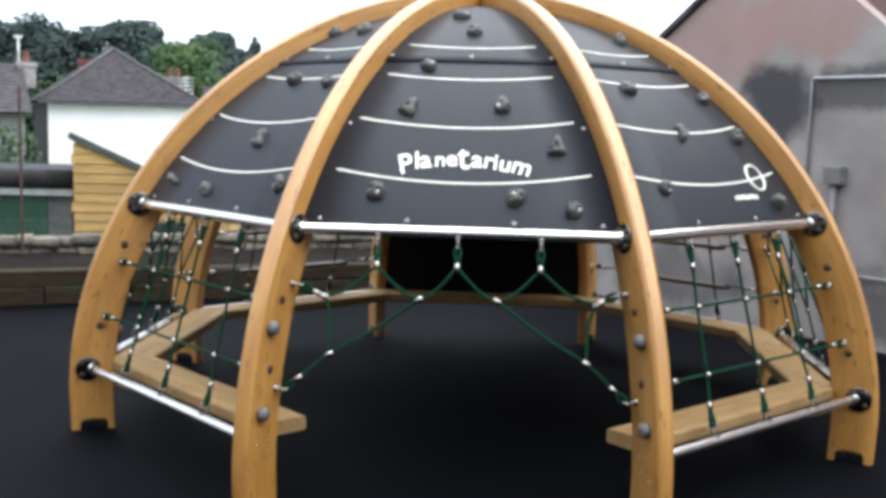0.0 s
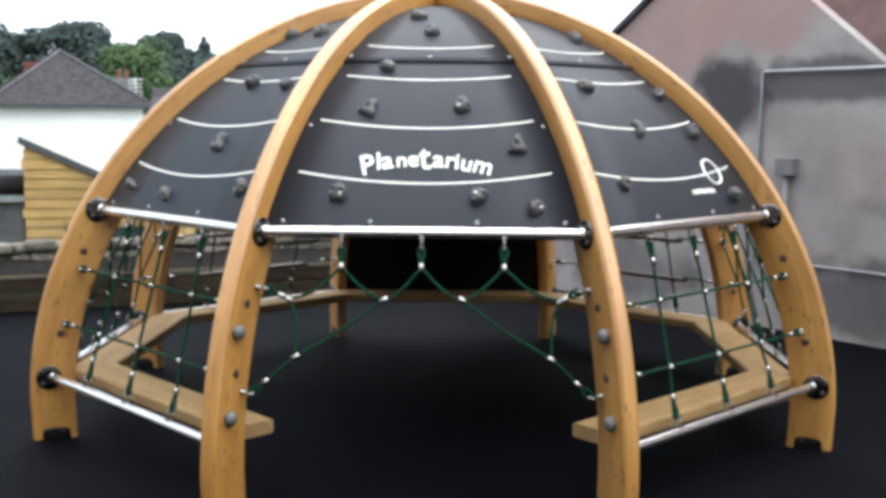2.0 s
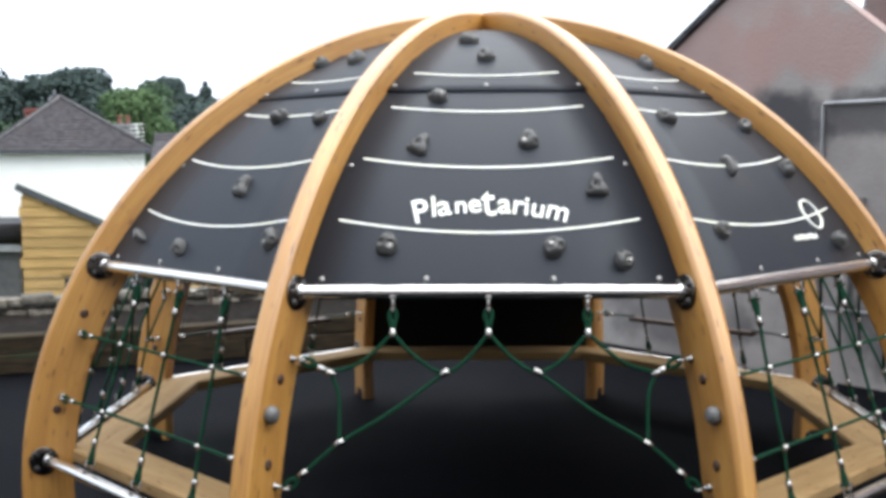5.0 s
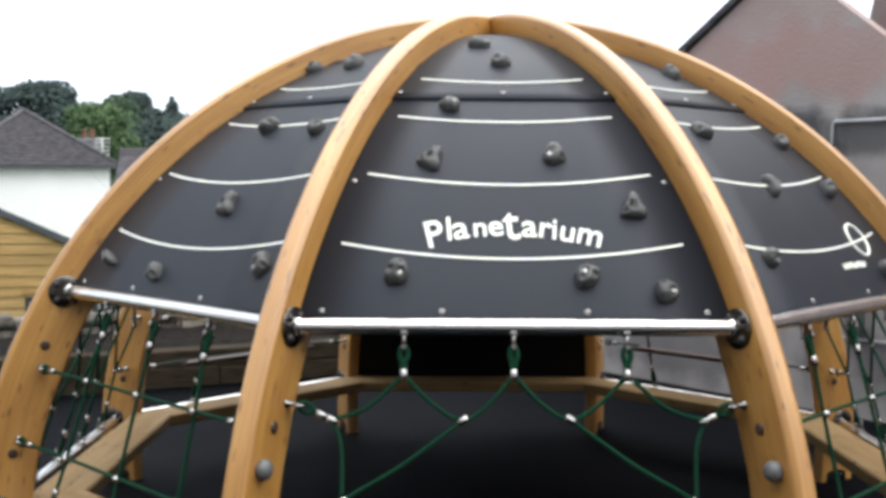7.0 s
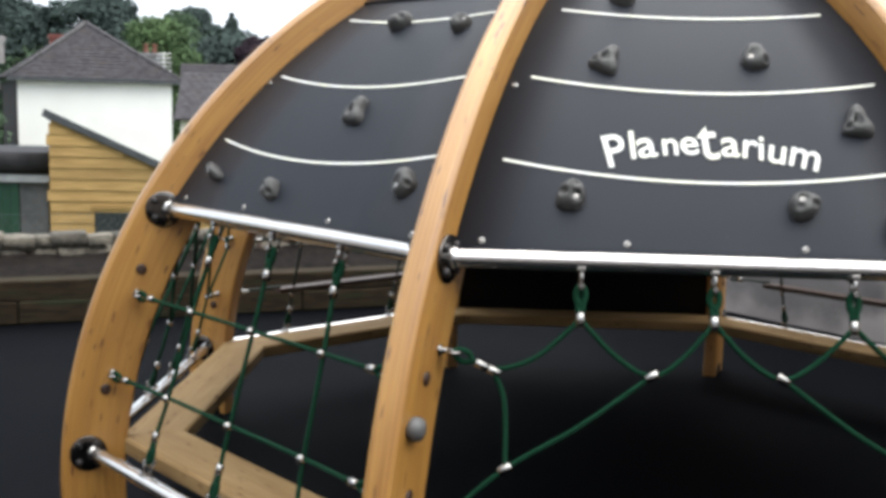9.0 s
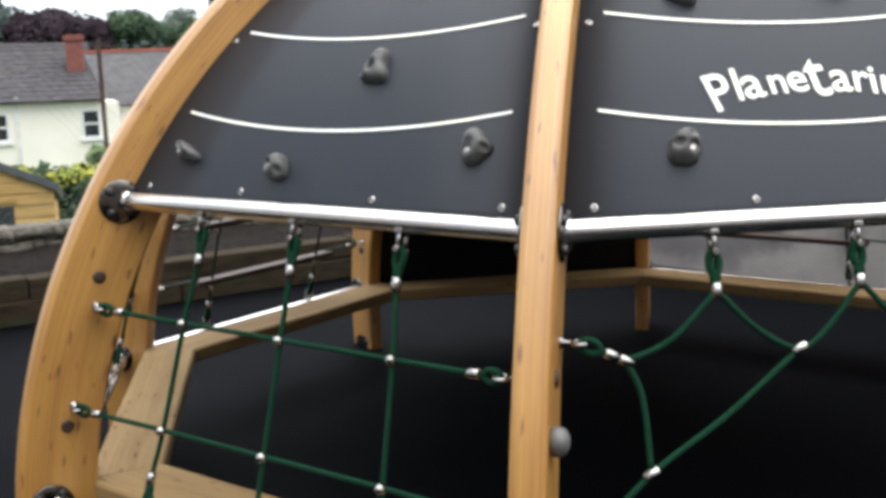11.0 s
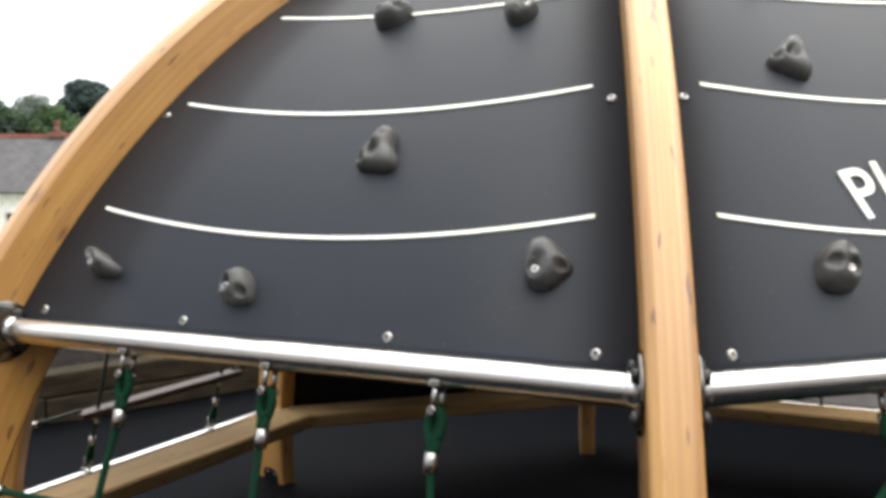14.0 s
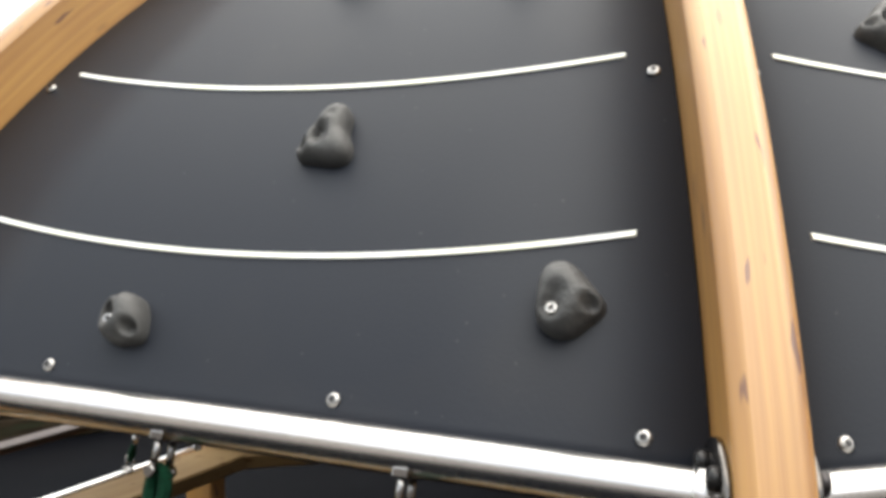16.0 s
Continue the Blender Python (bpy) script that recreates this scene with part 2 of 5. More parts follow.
LEAF_LIGHT = material("light_foliage", (0.085, 0.135, 0.058), 0.85, spec=0.15, col2=(0.055, 0.092, 0.042), scale=0.6)
# distant haze is put into this pale leaf colour
LEAF_HAZE = material("haze_tinted_foliage", (0.15, 0.18, 0.145), 0.9, spec=0.1, col2=(0.12, 0.145, 0.12), scale=0.4)
LEAF_PALE = material("pale_shrub_leaf", (0.24, 0.30, 0.15), 0.8, col2=(0.12, 0.18, 0.07), scale=5)
LEAF_PURPLE = material("purple_foliage", (0.050, 0.034, 0.042), 0.85, spec=0.15, col2=(0.022, 0.014, 0.02), scale=0.5)
LEAF_GOLD = material("golden_hedge_leaf", (0.46, 0.42, 0.04), 0.7, col2=(0.16, 0.22, 0.03), scale=4)



def add_stains(m, spots, col):
    """Soot and damp blotches at given places of the wall, with ragged edges."""
    n, l = m.node_tree.nodes, m.node_tree.links
    b = n["Principled BSDF"]
    last = b.inputs["Base Color"].links[0].from_socket
    tc = n.new("ShaderNodeTexCoord")
    nz = n.new("ShaderNodeTexNoise")
    nz.inputs["Scale"].default_value, nz.inputs["Detail"].default_value = 2.6, 7
    l.new(tc.outputs["Object"], nz.inputs["Vector"])
    for x, z, rx, rz, deep in spots:
        mp = n.new("ShaderNodeMapping")
        mp.inputs["Location"].default_value = (-x / rx, 0, -z / rz)
        mp.inputs["Scale"].default_value = (1 / rx, 0.0, 1 / rz)
        l.new(tc.outputs["Object"], mp.inputs["Vector"])
        ln = n.new("ShaderNodeVectorMath")
        ln.operation = "LENGTH"
        l.new(mp.outputs[0], ln.inputs[0])
        ad = n.new("ShaderNodeMath")
        ad.operation = "MULTIPLY_ADD"
        ad.inputs[1].default_value = 1.5
        l.new(nz.outputs["Fac"], ad.inputs[0])
        l.new(ln.outputs["Value"], ad.inputs[2])
        mr = n.new("ShaderNodeMapRange")
        mr.interpolation_type = "SMOOTHSTEP"
        mr.inputs["From Min"].default_value, mr.inputs["From Max"].default_value = 1.30, 1.80
        mr.inputs["To Min"].default_value, mr.inputs["To Max"].default_value = deep, 0.0
        l.new(ad.outputs[0], mr.inputs["Value"])
        mx = n.new("ShaderNodeMix")
        mx.data_type = "RGBA"
        l.new(mr.outputs[0], mx.inputs[0])
        l.new(last, mx.inputs[6])
        mx.inputs[7].default_value = (*col, 1)
        last = mx.outputs[2]
    l.new(last, b.inputs["Base Color"])


add_stains(RENDER, [(-2.3, 2.45, 0.9, 0.5, 0.7), (-1.2, 2.55, 0.8, 0.35, 0.75), (-1.6, 2.9, 0.8, 0.3, 0.5), (-0.1, 1.3, 0.5, 0.3, 0.25)], (0.36, 0.232, 0.212))
add_stains(RENDER, [(-1.44, 1.92, 0.44, 0.36, 1.0), (-0.4, 2.0, 0.9, 0.22, 0.8), (-2.5, 0.35, 0.9, 0.35, 0.6), (0.8, 0.35, 2.4, 0.40, 0.75), (0.9, 1.05, 1.2, 0.16, 0.4), (-2.6, 1.5, 0.4, 0.6, 0.3)], (0.070, 0.068, 0.072))

# ---- mesh helpers ----


def link(name, bm, mat, parent=None, label="", m=None):
    """One mesh object out of a bmesh, standing at m, under a thing or a part."""
    me = bpy.data.meshes.new(name)
    bm.to_mesh(me)
    bm.free()
    for x in (mat if isinstance(mat, (list, tuple)) else [mat]):
        me.materials.append(x)
    return stand(name, me, parent, label, m)


def stand(name, me, parent=None, label="", m=None):
    ob = new(name, me)
    ob.matrix_basis = m or Matrix()
    if parent:
        ob.parent = parent
        ob.matrix_parent_inverse = chain(parent).inverted()
    if label:
        ob["label"] = label
    return ob


def chain(ob):
    """The world pose of an object of this script, whose parents may not be evaluated yet."""
    if ob.parent:
        return chain(ob.parent) @ ob.matrix_parent_inverse @ ob.matrix_basis
    return ob.matrix_basis.copy()


def part(name, bm, mat, parent, label="", m=None):
    return link(name, bm, mat, parent, label, m)


def thing(name, label, category, at=(0, 0, 0), group="", kind=""):
    ob = new(name)
    ob.empty_display_size = 0.1
    ob.matrix_basis = Matrix.Translation(at)
    return tagged(ob, label, category, group, kind)


def box(bm, x0, x1, y0, y1, z0, z1, m=None, bevel=0.0, mi=0):
    v = [bm.verts.new((x, y, z)) for z in (z0, z1) for y in (y0, y1) for x in (x0, x1)]
    fs = [bm.faces.new([v[i] for i in q]) for q in ((0, 2, 3, 1), (4, 5, 7, 6), (0, 1, 5, 4), (2, 6, 7, 3), (0, 4, 6, 2), (1, 3, 7, 5))]
    for q in fs:
        q.material_index = mi
    if bevel:
        es = list({e for q in fs for e in q.edges})
        r = bmesh.ops.bevel(bm, geom=es, offset=bevel, segments=2, affect="EDGES", profile=0.6)
        v = list({w for q in r["faces"] for w in q.verts} | {w for w in v if w.is_valid})
    if m:
        for w in v:
            w.co = m @ w.co
    return bm


def pipe(bm, pts, r, seg=8, closed=False, mi=0, smooth=True):
    """A round rod along points."""
    pts = [Vector(p) for p in pts]
    rings, prev = [], None
    k = len(pts)
    for i, p in enumerate(pts):
        a = pts[(i - 1) % k] if closed or i else pts[0]
        b = pts[(i + 1) % k] if closed or i < k - 1 else pts[-1]
        t = (b - a).normalized()
        if prev is None:
            prev = t.orthogonal().normalized()
        u = (prev - t * prev.dot(t)).normalized()
        prev = u
        w = t.cross(u)
        rr = r[i] if isinstance(r, (list, tuple)) else r
        rings.append([bm.verts.new(p + (u * math.cos(2 * math.pi * j / seg) + w * math.sin(2 * math.pi * j / seg)) * rr) for j in range(seg)])
    for i in range(k if closed else k - 1):
        p, q = rings[i], rings[(i + 1) % k]
        for j in range(seg):
            fc = bm.faces.new((p[j], p[(j + 1) % seg], q[(j + 1) % seg], q[j]))
            fc.smooth, fc.material_index = smooth, mi
    if not closed:
        for ring, flip in ((rings[0], True), (rings[-1], False)):
            fc = bm.faces.new(ring[::-1] if flip else ring)
            fc.material_index = mi
    return bm


def arc_points(pts, n=6):
    """A smooth curve through points."""
    p = [Vector(q) for q in pts]
    p = [p[0] * 2 - p[1]] + p + [p[-1] * 2 - p[-2]]
    out = []
    for i in range(1, len(p) - 2):
        for j in range(n):
            t = j / n
            out.append(0.5 * (2 * p[i] + (p[i + 1] - p[i - 1]) * t + (2 * p[i - 1] - 5 * p[i] + 4 * p[i + 1] - p[i + 2]) * t * t
                              + (3 * p[i] - p[i - 1] - 3 * p[i + 1] + p[i + 2]) * t ** 3))
    return out + [p[-2]]


def lathe(bm, prof, seg=20, m=None, mi=0, smooth=True):
    """A turned body: rows of radius and height."""
    m = m or Matrix()
    rings = [[bm.verts.new(m @ Vector((r * math.cos(2 * math.pi * j / seg), r * math.sin(2 * math.pi * j / seg), h))) for j in range(seg)] for r, h in prof]
    for p, q in zip(rings, rings[1:]):
        for j in range(seg):
            fc = bm.faces.new((p[j], p[(j + 1) % seg], q[(j + 1) % seg], q[j]))
            fc.smooth, fc.material_index = smooth, mi
    for ring, flip in ((rings[0], True), (rings[-1], False)):
        fc = bm.faces.new(ring[::-1] if flip else ring)
        fc.material_index = mi
    return bm


def prism(bm, poly, y0, y1, mi=0):
    """A plate: a polygon in x and z, from y0 to y1."""
    a = [bm.verts.new((x, y0, z)) for x, z in poly]
    b = [bm.verts.new((x, y1, z)) for x, z in poly]
    k = len(poly)
    fs = [bm.faces.new(a), bm.faces.new(b[::-1])]
    fs += [bm.faces.new((a[i], b[i], b[(i + 1) % k], a[(i + 1) % k])) for i in range(k)]
    for q in fs:
        q.material_index = mi
    bmesh.ops.recalc_face_normals(bm, faces=fs)
    return bm


def spin(deg):
    return Matrix.Rotation(radians(deg), 4, "Z")


# ---- the ground and the yard ----
RETAIN = Matrix.Translation((-2.9, 3.08, 0)) @ spin(24)     # the timber edge behind the yard
RWALL = Matrix.Translation((3.3, 1.7, 0)) @ spin(-50)       # the rendered wall beside the yard


def terrain(x, y):
    p = RETAIN.inverted() @ Vector((x, y, 0))
    v = p.y - 1.9
    if v < 0:
        return -0.03
    k = min(v / 12, 1)
    z = -0.03 - 3.4 * k * k * (3 - 2 * k)
    far = max(0, math.hypot(x, y) - 120)
    return z + min(far * 0.02, 9) * (0.8 + 0.2 * math.sin(x * 0.011))


bm = bmesh.new()
ticks = [-1500, -700, -300, -150, -80, -50, -35, -25, -18, -13, -10, -8, -6.5, -5, -4, -3, -2, -1, 0, 1, 2, 3, 4, 5, 6, 7, 8, 9, 10,
         12, 14, 16, 18, 21, 25, 30, 36, 44, 55, 70, 90, 120, 180, 300, 500, 900, 1500]
grid = [[bm.verts.new((x, y, terrain(x, y))) for x in ticks] for y in ticks]
for i in range(len(ticks) - 1):
    for j in range(len(ticks) - 1):
        fc = bm.faces.new((grid[i][j], grid[i][j + 1], grid[i + 1][j + 1], grid[i + 1][j]))
        fc.smooth = True
tagged(link("ground", bm, GRASS), "rough green ground falling away behind the yard", "ground", kind="structure")

bm = bmesh.new()
corner = [RETAIN @ Vector((u, -0.02, 0)) for u in (-14, 4.3)] + [RWALL @ Vector((12, 0.05, 0)), Vector((12, -18, 0)), Vector((-18, -18, 0))]
top = [bm.verts.new((p.x, p.y, 0.0)) for p in corner]
low = [bm.verts.new((p.x, p.y, -0.06)) for p in corner]
bm.faces.new(top)
for i in range(len(top)):
    bm.faces.new((top[i], low[i], low[(i + 1) % len(top)], top[(i + 1) % len(top)]))
bmesh.ops.recalc_face_normals(bm, faces=bm.faces[:])
tagged(link("pavement", bm, RUBBER), "smooth black rubber play surface of the yard", "pavement", kind="structure")

# ---- the climbing dome ----
W = 0.075            # width of a rib
TAN = math.tan(radians(22.5))
POW = 1.94


def shell(z, a, b):
    q = min(max((z - 0.2) / b, 0.0), 1.0)
    return a * (1 - q ** POW) ** (1 / POW)


def rib_curve(t, a, b):
    """t from 0 at the foot to 1 at the crown: radius and height."""
    if t < 0.08:
        k = t / 0.08
        return a - (a * 0.004) * (1 - k), 0.2 * k
    w = (t - 0.08) / 0.92 * math.pi / 2
    return a * math.cos(w) ** (2 / POW), 0.2 + b * math.sin(w) ** (2 / POW)


def rib_mesh():
    bm = bmesh.new()
    uvl = bm.loops.layers.uv.new("UVMap")
    n = 72
    rows, length, prev = [], 0.0, None
    for i in range(n + 1):
        t = i / n
        ro, zo = rib_curve(t, 2.268, 2.222)
        ri, zi = rib_curve(t, 2.045, 2.015)
        mid = Vector(((ro + ri) / 2, (zo + zi) / 2))
        if prev is not None:
            length += (mid - prev).length
        prev = mid
        c = 0.007
        out = Vector((ro - ri, 0, zo - zi))
        depth = out.length
        o = out / depth
        ring = []
        e, h = 0.017, W / 2
        for du, dv in ((-h, c), (-h + c, 0), (h - c, 0), (h, c), (h, depth - e), (h - e * 0.3, depth - e * 0.3), (h - e, depth), (-h + e, depth),
                       (-h + e * 0.3, depth - e * 0.3), (-h, depth - e)):
            p = Vector((ri, 0, zi)) + o * dv
            ring.append((bm.verts.new((du, -max(p.x, abs(du) * 0.4), p.z)), dv))
        rows.append((ring, length))
    across = (0.0, 0.01, 0.08, 0.09, 0.30, 0.31, 0.32, 0.37, 0.38, 0.39, 0.60)
    for (p, lp), (q, lq) in zip(rows, rows[1:]):
        for j in range(10):
            k = (j + 1) % 10
            fc = bm.faces.new((p[j][0], q[j][0], q[k][0], p[k][0]))
            fc.smooth = True
            for ed in fc.edges:
                if j in (2, 3, 4, 6, 7, 9) and {p[j][0], q[j][0]} == set(ed.verts):
                    ed.smooth = False
            vs = (across[j], across[j + 1])
            for lo, (u, v) in zip(fc.loops, ((lp, vs[0]), (lq, vs[0]), (lq, vs[1]), (lp, vs[1]))):
                lo[uvl].uv = (u, v)
    for ring, flip in ((rows[0][0], False), (rows[-1][0], True)):
        fc = bm.faces.new([v for v, _ in (ring[::-1] if flip else ring)])
        for lo in fc.loops:
            lo[uvl].uv = (lo.vert.co.x, lo.vert.co.y)
    bmesh.ops.recalc_face_normals(bm, faces=bm.faces[:])
    return bm


def notch(ob):
    """Cut the arched slot out of the rib's foot."""
    bm = bmesh.new()
    pts = [(-2.215, -0.1), (-2.215, 0.035), (-2.20, 0.055), (-2.16, 0.062), (-2.11, 0.062), (-2.085, 0.055), (-2.072, 0.035), (-2.072, -0.1)]
    a = [bm.verts.new((-0.2, y, z)) for y, z in pts]
    b = [bm.verts.new((0.2, y, z)) for y, z in pts]
    bm.faces.new(a), bm.faces.new(b[::-1])
    for i in range(len(pts)):
        k = (i + 1) % len(pts)
        bm.faces.new((a[i], b[i], b[k], a[k]))
    bmesh.ops.recalc_face_normals(bm, faces=bm.faces[:])
    me = bpy.data.meshes.new("cutter")
    bm.to_mesh(me)
    bm.free()
    cut = new("cutter", me)
    mod = ob.modifiers.new("slot", "BOOLEAN")
    mod.operation, mod.object, mod.solver = "DIFFERENCE", cut, "EXACT"
    dg = bpy.context.evaluated_depsgraph_get()
    done = bpy.data.meshes.new_from_object(ob.evaluated_get(dg))
    ob.modifiers.clear()
    ob.data = done
    bpy.data.objects.remove(cut)


dome = thing("climbing_dome", "octagonal larch and dark sheet climbing dome with steel rails", "climbing dome")
rib0 = link("rib", rib_mesh(), GLULAM)
notch(rib0)
rib_data = rib0.data
bpy.data.objects.remove(rib0)


def round_cap(r, h):
    return [(r, 0), (r, h * 0.45), (r * 0.85, h * 0.8), (r * 0.5, h)]


def side_pose(r, z, side):
    """On a rib's flank: z axis away from the flank."""
    return Matrix.Translation((side * W / 2, -r, z)) @ Matrix.Rotation(radians(90 * side), 4, "Y")


def data_of(name, bm, mats):
    me = bpy.data.meshes.new(name)
    bm.to_mesh(me)
    bm.free()
    for x in mats:
        me.materials.append(x)
    return me


CAP_D = data_of("bolt_cap", lathe(bmesh.new(), [(0.019, 0), (0.019, 0.004), (0.014, 0.0065), (0.005, 0.007)], 16), [CAP])
KNOB_D = data_of("knob", lathe(bmesh.new(), [(0.026, 0), (0.031, 0.006), (0.032, 0.018), (0.027, 0.030), (0.015, 0.037), (0.004, 0.039)], 20), [KNOB])
STUD_D = data_of("stud", lathe(bmesh.new(), round_cap(0.006, 0.005), 10), [STEEL])
bm = bmesh.new()
lathe(bm, [(0.064, 0), (0.064, 0.006), (0.0615, 0.008), (0.03, 0.008)], 32)
for k in range(4):
    lathe(bm, [(0.0135, 0.008), (0.0135, 0.014), (0.010, 0.019), (0.004, 0.0205)], 12, mi=1, m=Matrix.Translation((0.045 * math.cos(0.8 + k * math.pi / 2), 0.045 * math.sin(0.8 + k * math.pi / 2), 0)))
FLANGE_D = data_of("flange", bm, [DARK_STEEL, BLACK])
bm = bmesh.new()
box(bm, -0.033, 0.033, -2.214, -2.073, 0.0, 0.05, bevel=0.004)
for x in (-0.034, 0.034):
    lathe(bm, [(0.003, 0.0), (0.006, 0.003), (0.006, 0.073), (0.003, 0.076)], 10, Matrix.Translation((0, -2.144 + x, 0.036)) @ Matrix.Rotation(radians(90), 4, "Y") @ Matrix.Translation((0, 0, -0.038)), 1)
SHOE_D = data_of("shoe", bm, [BACK, STEEL])

RIBS = [-22.5, 22.5, -67.5, 67.5, -112.5, 112.5, -157.5, 157.5]
for th in RIBS:
    m = spin(th)
    rib = stand("rib", rib_data, dome, "", m)
    stand("shoe", SHOE_D, rib, "black steel foot", m)
    front = abs(th) < 30
    sides = (-1, 1)
    for sd in sides:
        entrance = front and sd * th < 0
        caps = ((2.013, 0.913), (2.10, 0.63)) if entrance else ((1.980, 0.991), (2.108, 0.562))
        for r, z in caps:
            stand("bolt_cap", CAP_D, rib, "", m @ side_pose(r, z, sd))
        if entrance:
            for r, z in ((2.094, 0.805), (2.165, 0.455)):
                stand("knob", KNOB_D, rib, "grey domed grip knob", m @ side_pose(r, z, sd))
            for r, z in ((2.12, 0.33), (2.19, 0.325), (2.13, 0.26), (2.20, 0.25)):
                stand("stud", STUD_D, rib, "", m @ side_pose(r, z, sd))

# crown plate where the ribs meet
bm = bmesh.new()
lathe(bm, [(0.10, 2.215), (0.115, 2.225), (0.115, 2.30), (0.105, 2.312)], 32)
part("crown_hub", bm, BLACK, dome, "dark hub under the crown")

# steel rails between the ribs
A_T, Z_T, A_B, Z_B = 1.752, 1.205, 2.003, 0.332


def rail_data(name, a, r):
    h = a * TAN - W / 2 / math.cos(radians(22.5)) + 0.012
    bm = bmesh.new()
    pipe(bm, [(-h, 0, 0), (-h + 0.02, 0, 0), (0, 0, 0), (h - 0.02, 0, 0), (h, 0, 0)], r, 24)
    for sd in (-1, 1):
        lathe(bm, [(r * 1.16, 0.0), (r * 1.16, 0.026), (r * 1.08, 0.030), (r * 1.0, 0.031)], 24,
              Matrix.Translation((sd * h, 0, 0)) @ Matrix.Rotation(radians(-90 * sd), 4, "Y"))
    return data_of(name, bm, [RAIL_STEEL])


TOP_D, LOW_D = rail_data("top_rail", A_T, 0.0265), rail_data("bottom_rail", A_B, 0.0235)
for k in range(8):
    m = spin(45 * k)
    for nm, dt, a, z in (("top_rail", TOP_D, A_T, Z_T), ("bottom_rail", LOW_D, A_B, Z_B)):
        if nm == "bottom_rail" and k == 0:
            continue
        rail = stand(nm, dt, dome, "polished steel rail", m @ Matrix.Translation((0, -a, z)))
        for sd in (-1, 1):
            rm = spin(45 * k + 22.5 * sd)
            stand("flange", FLANGE_D, rail, "black round flange", rm @ side_pose(a / math.cos(radians(22.5)) + 0.004, z, -sd))

# roof sheets, bent over the ribs
PA, PB = 2.015, 2.12


def on_sheet(x, z, lift=0.0):
    """A place on the front sheet's outside: x axis sideways, y up the sheet, z out of it."""
    a, e = shell(z, PA, PB), 0.002
    da = (shell(z + e, PA, PB) - shell(z - e, PA, PB)) / (2 * e)
    up = Vector((0, -da, 1)).normalized()
    out = Vector((1, 0, 0)).cross(up)
    p = Vector((x, -a, z)) + out * lift
    return Matrix(((1, up.x, out.x, p.x), (0, up.y, out.y, p.y), (0, up.z, out.z, p.z), (0, 0, 0, 1)))


def sheet(bm, zs, lift, thick):
    rows = []
    for z in zs:
        f, b = on_sheet(0, z, lift), on_sheet(0, z, lift - thick)
        h = max(-f.translation.y * TAN - W / 2 / math.cos(radians(22.5)) - 0.002, 0.006)
        rows.append([bm.verts.new((x * h, q.translation.y, q.translation.z)) for q in (f, b) for x in (-1, -0.5, 0, 0.5, 1)])
    for p, q in zip(rows, rows[1:]):
        for j in range(4):
            fc = bm.faces.new((p[j], p[j + 1], q[j + 1], q[j]))
            fc.smooth = True
            fc = bm.faces.new((p[j + 6], p[j + 5], q[j + 5], q[j + 6]))
            fc.smooth = True
        bm.faces.new((p[5], p[0], q[0], q[5]))
        bm.faces.new((p[4], p[9], q[9], q[4]))
    for r in (rows[0], rows[-1]):
        for j in range(4):
            bm.faces.new((r[j + 1], r[j], r[j + 5], r[j + 6]))
    bmesh.ops.recalc_face_normals(bm, faces=bm.faces[:])
    return bm


LOWER_D = data_of("lower_sheet", sheet(bmesh.new(), [1.215 + (1.978 - 1.215) * i / 30 for i in range(31)], 0, 0.012), [PANEL])
UPPER_D = data_of("upper_sheet", sheet(bmesh.new(), [1.955 + (2.3175 - 1.955) * math.sin(i / 20 * math.pi / 2) for i in range(21)], 0.0075, 0.007), [PANEL])


def stripe(h, z_end, z_mid, wide=0.0078, lift=0.0):
    bm = bmesh.new()
    rows = []
    n = 36
    for i in range(n + 1):
        k = -1 + 2 * i / n
        z = z_mid + (z_end - z_mid) * k * k
        w = wide
        lo = on_sheet(h * k, z, lift)
        c, up, out = lo.translation, lo.col[1].to_3d(), lo.col[2].to_3d()
        rows.append([bm.verts.new(c + up * s * w / 2 + out * o) for s, o in ((-1, 0.0), (-1, 0.0028), (1, 0.0028), (1, 0.0))])
    for p, q in zip(rows, rows[1:]):
        for j in range(3):
            bm.faces.new((p[j], q[j], q[j + 1], p[j + 1]))
    for r in (rows[0], rows[-1]):
        bm.faces.new(r)
    bmesh.ops.recalc_face_normals(bm, faces=bm.faces[:])
    return data_of("stripe", bm, [WHITE])


STRIPES = [stripe(0.555, 1.455, 1.408), stripe(0.481, 1.681, 1.645), stripe(0.386, 1.889, 1.868), stripe(0.306, 2.036, 2.021, lift=0.0075)]
bm = bmesh.new()
lathe(bm, [(0.0092, 0), (0.0092, 0.003), (0.007, 0.0052), (0.005, 0.0058)], 16)
lathe(bm, [(0.0045, 0.0066), (0.0040, 0.0068)], 6, mi=1)
SCREW_D = data_of("screw", bm, [SCREW_STEEL, BLACK])


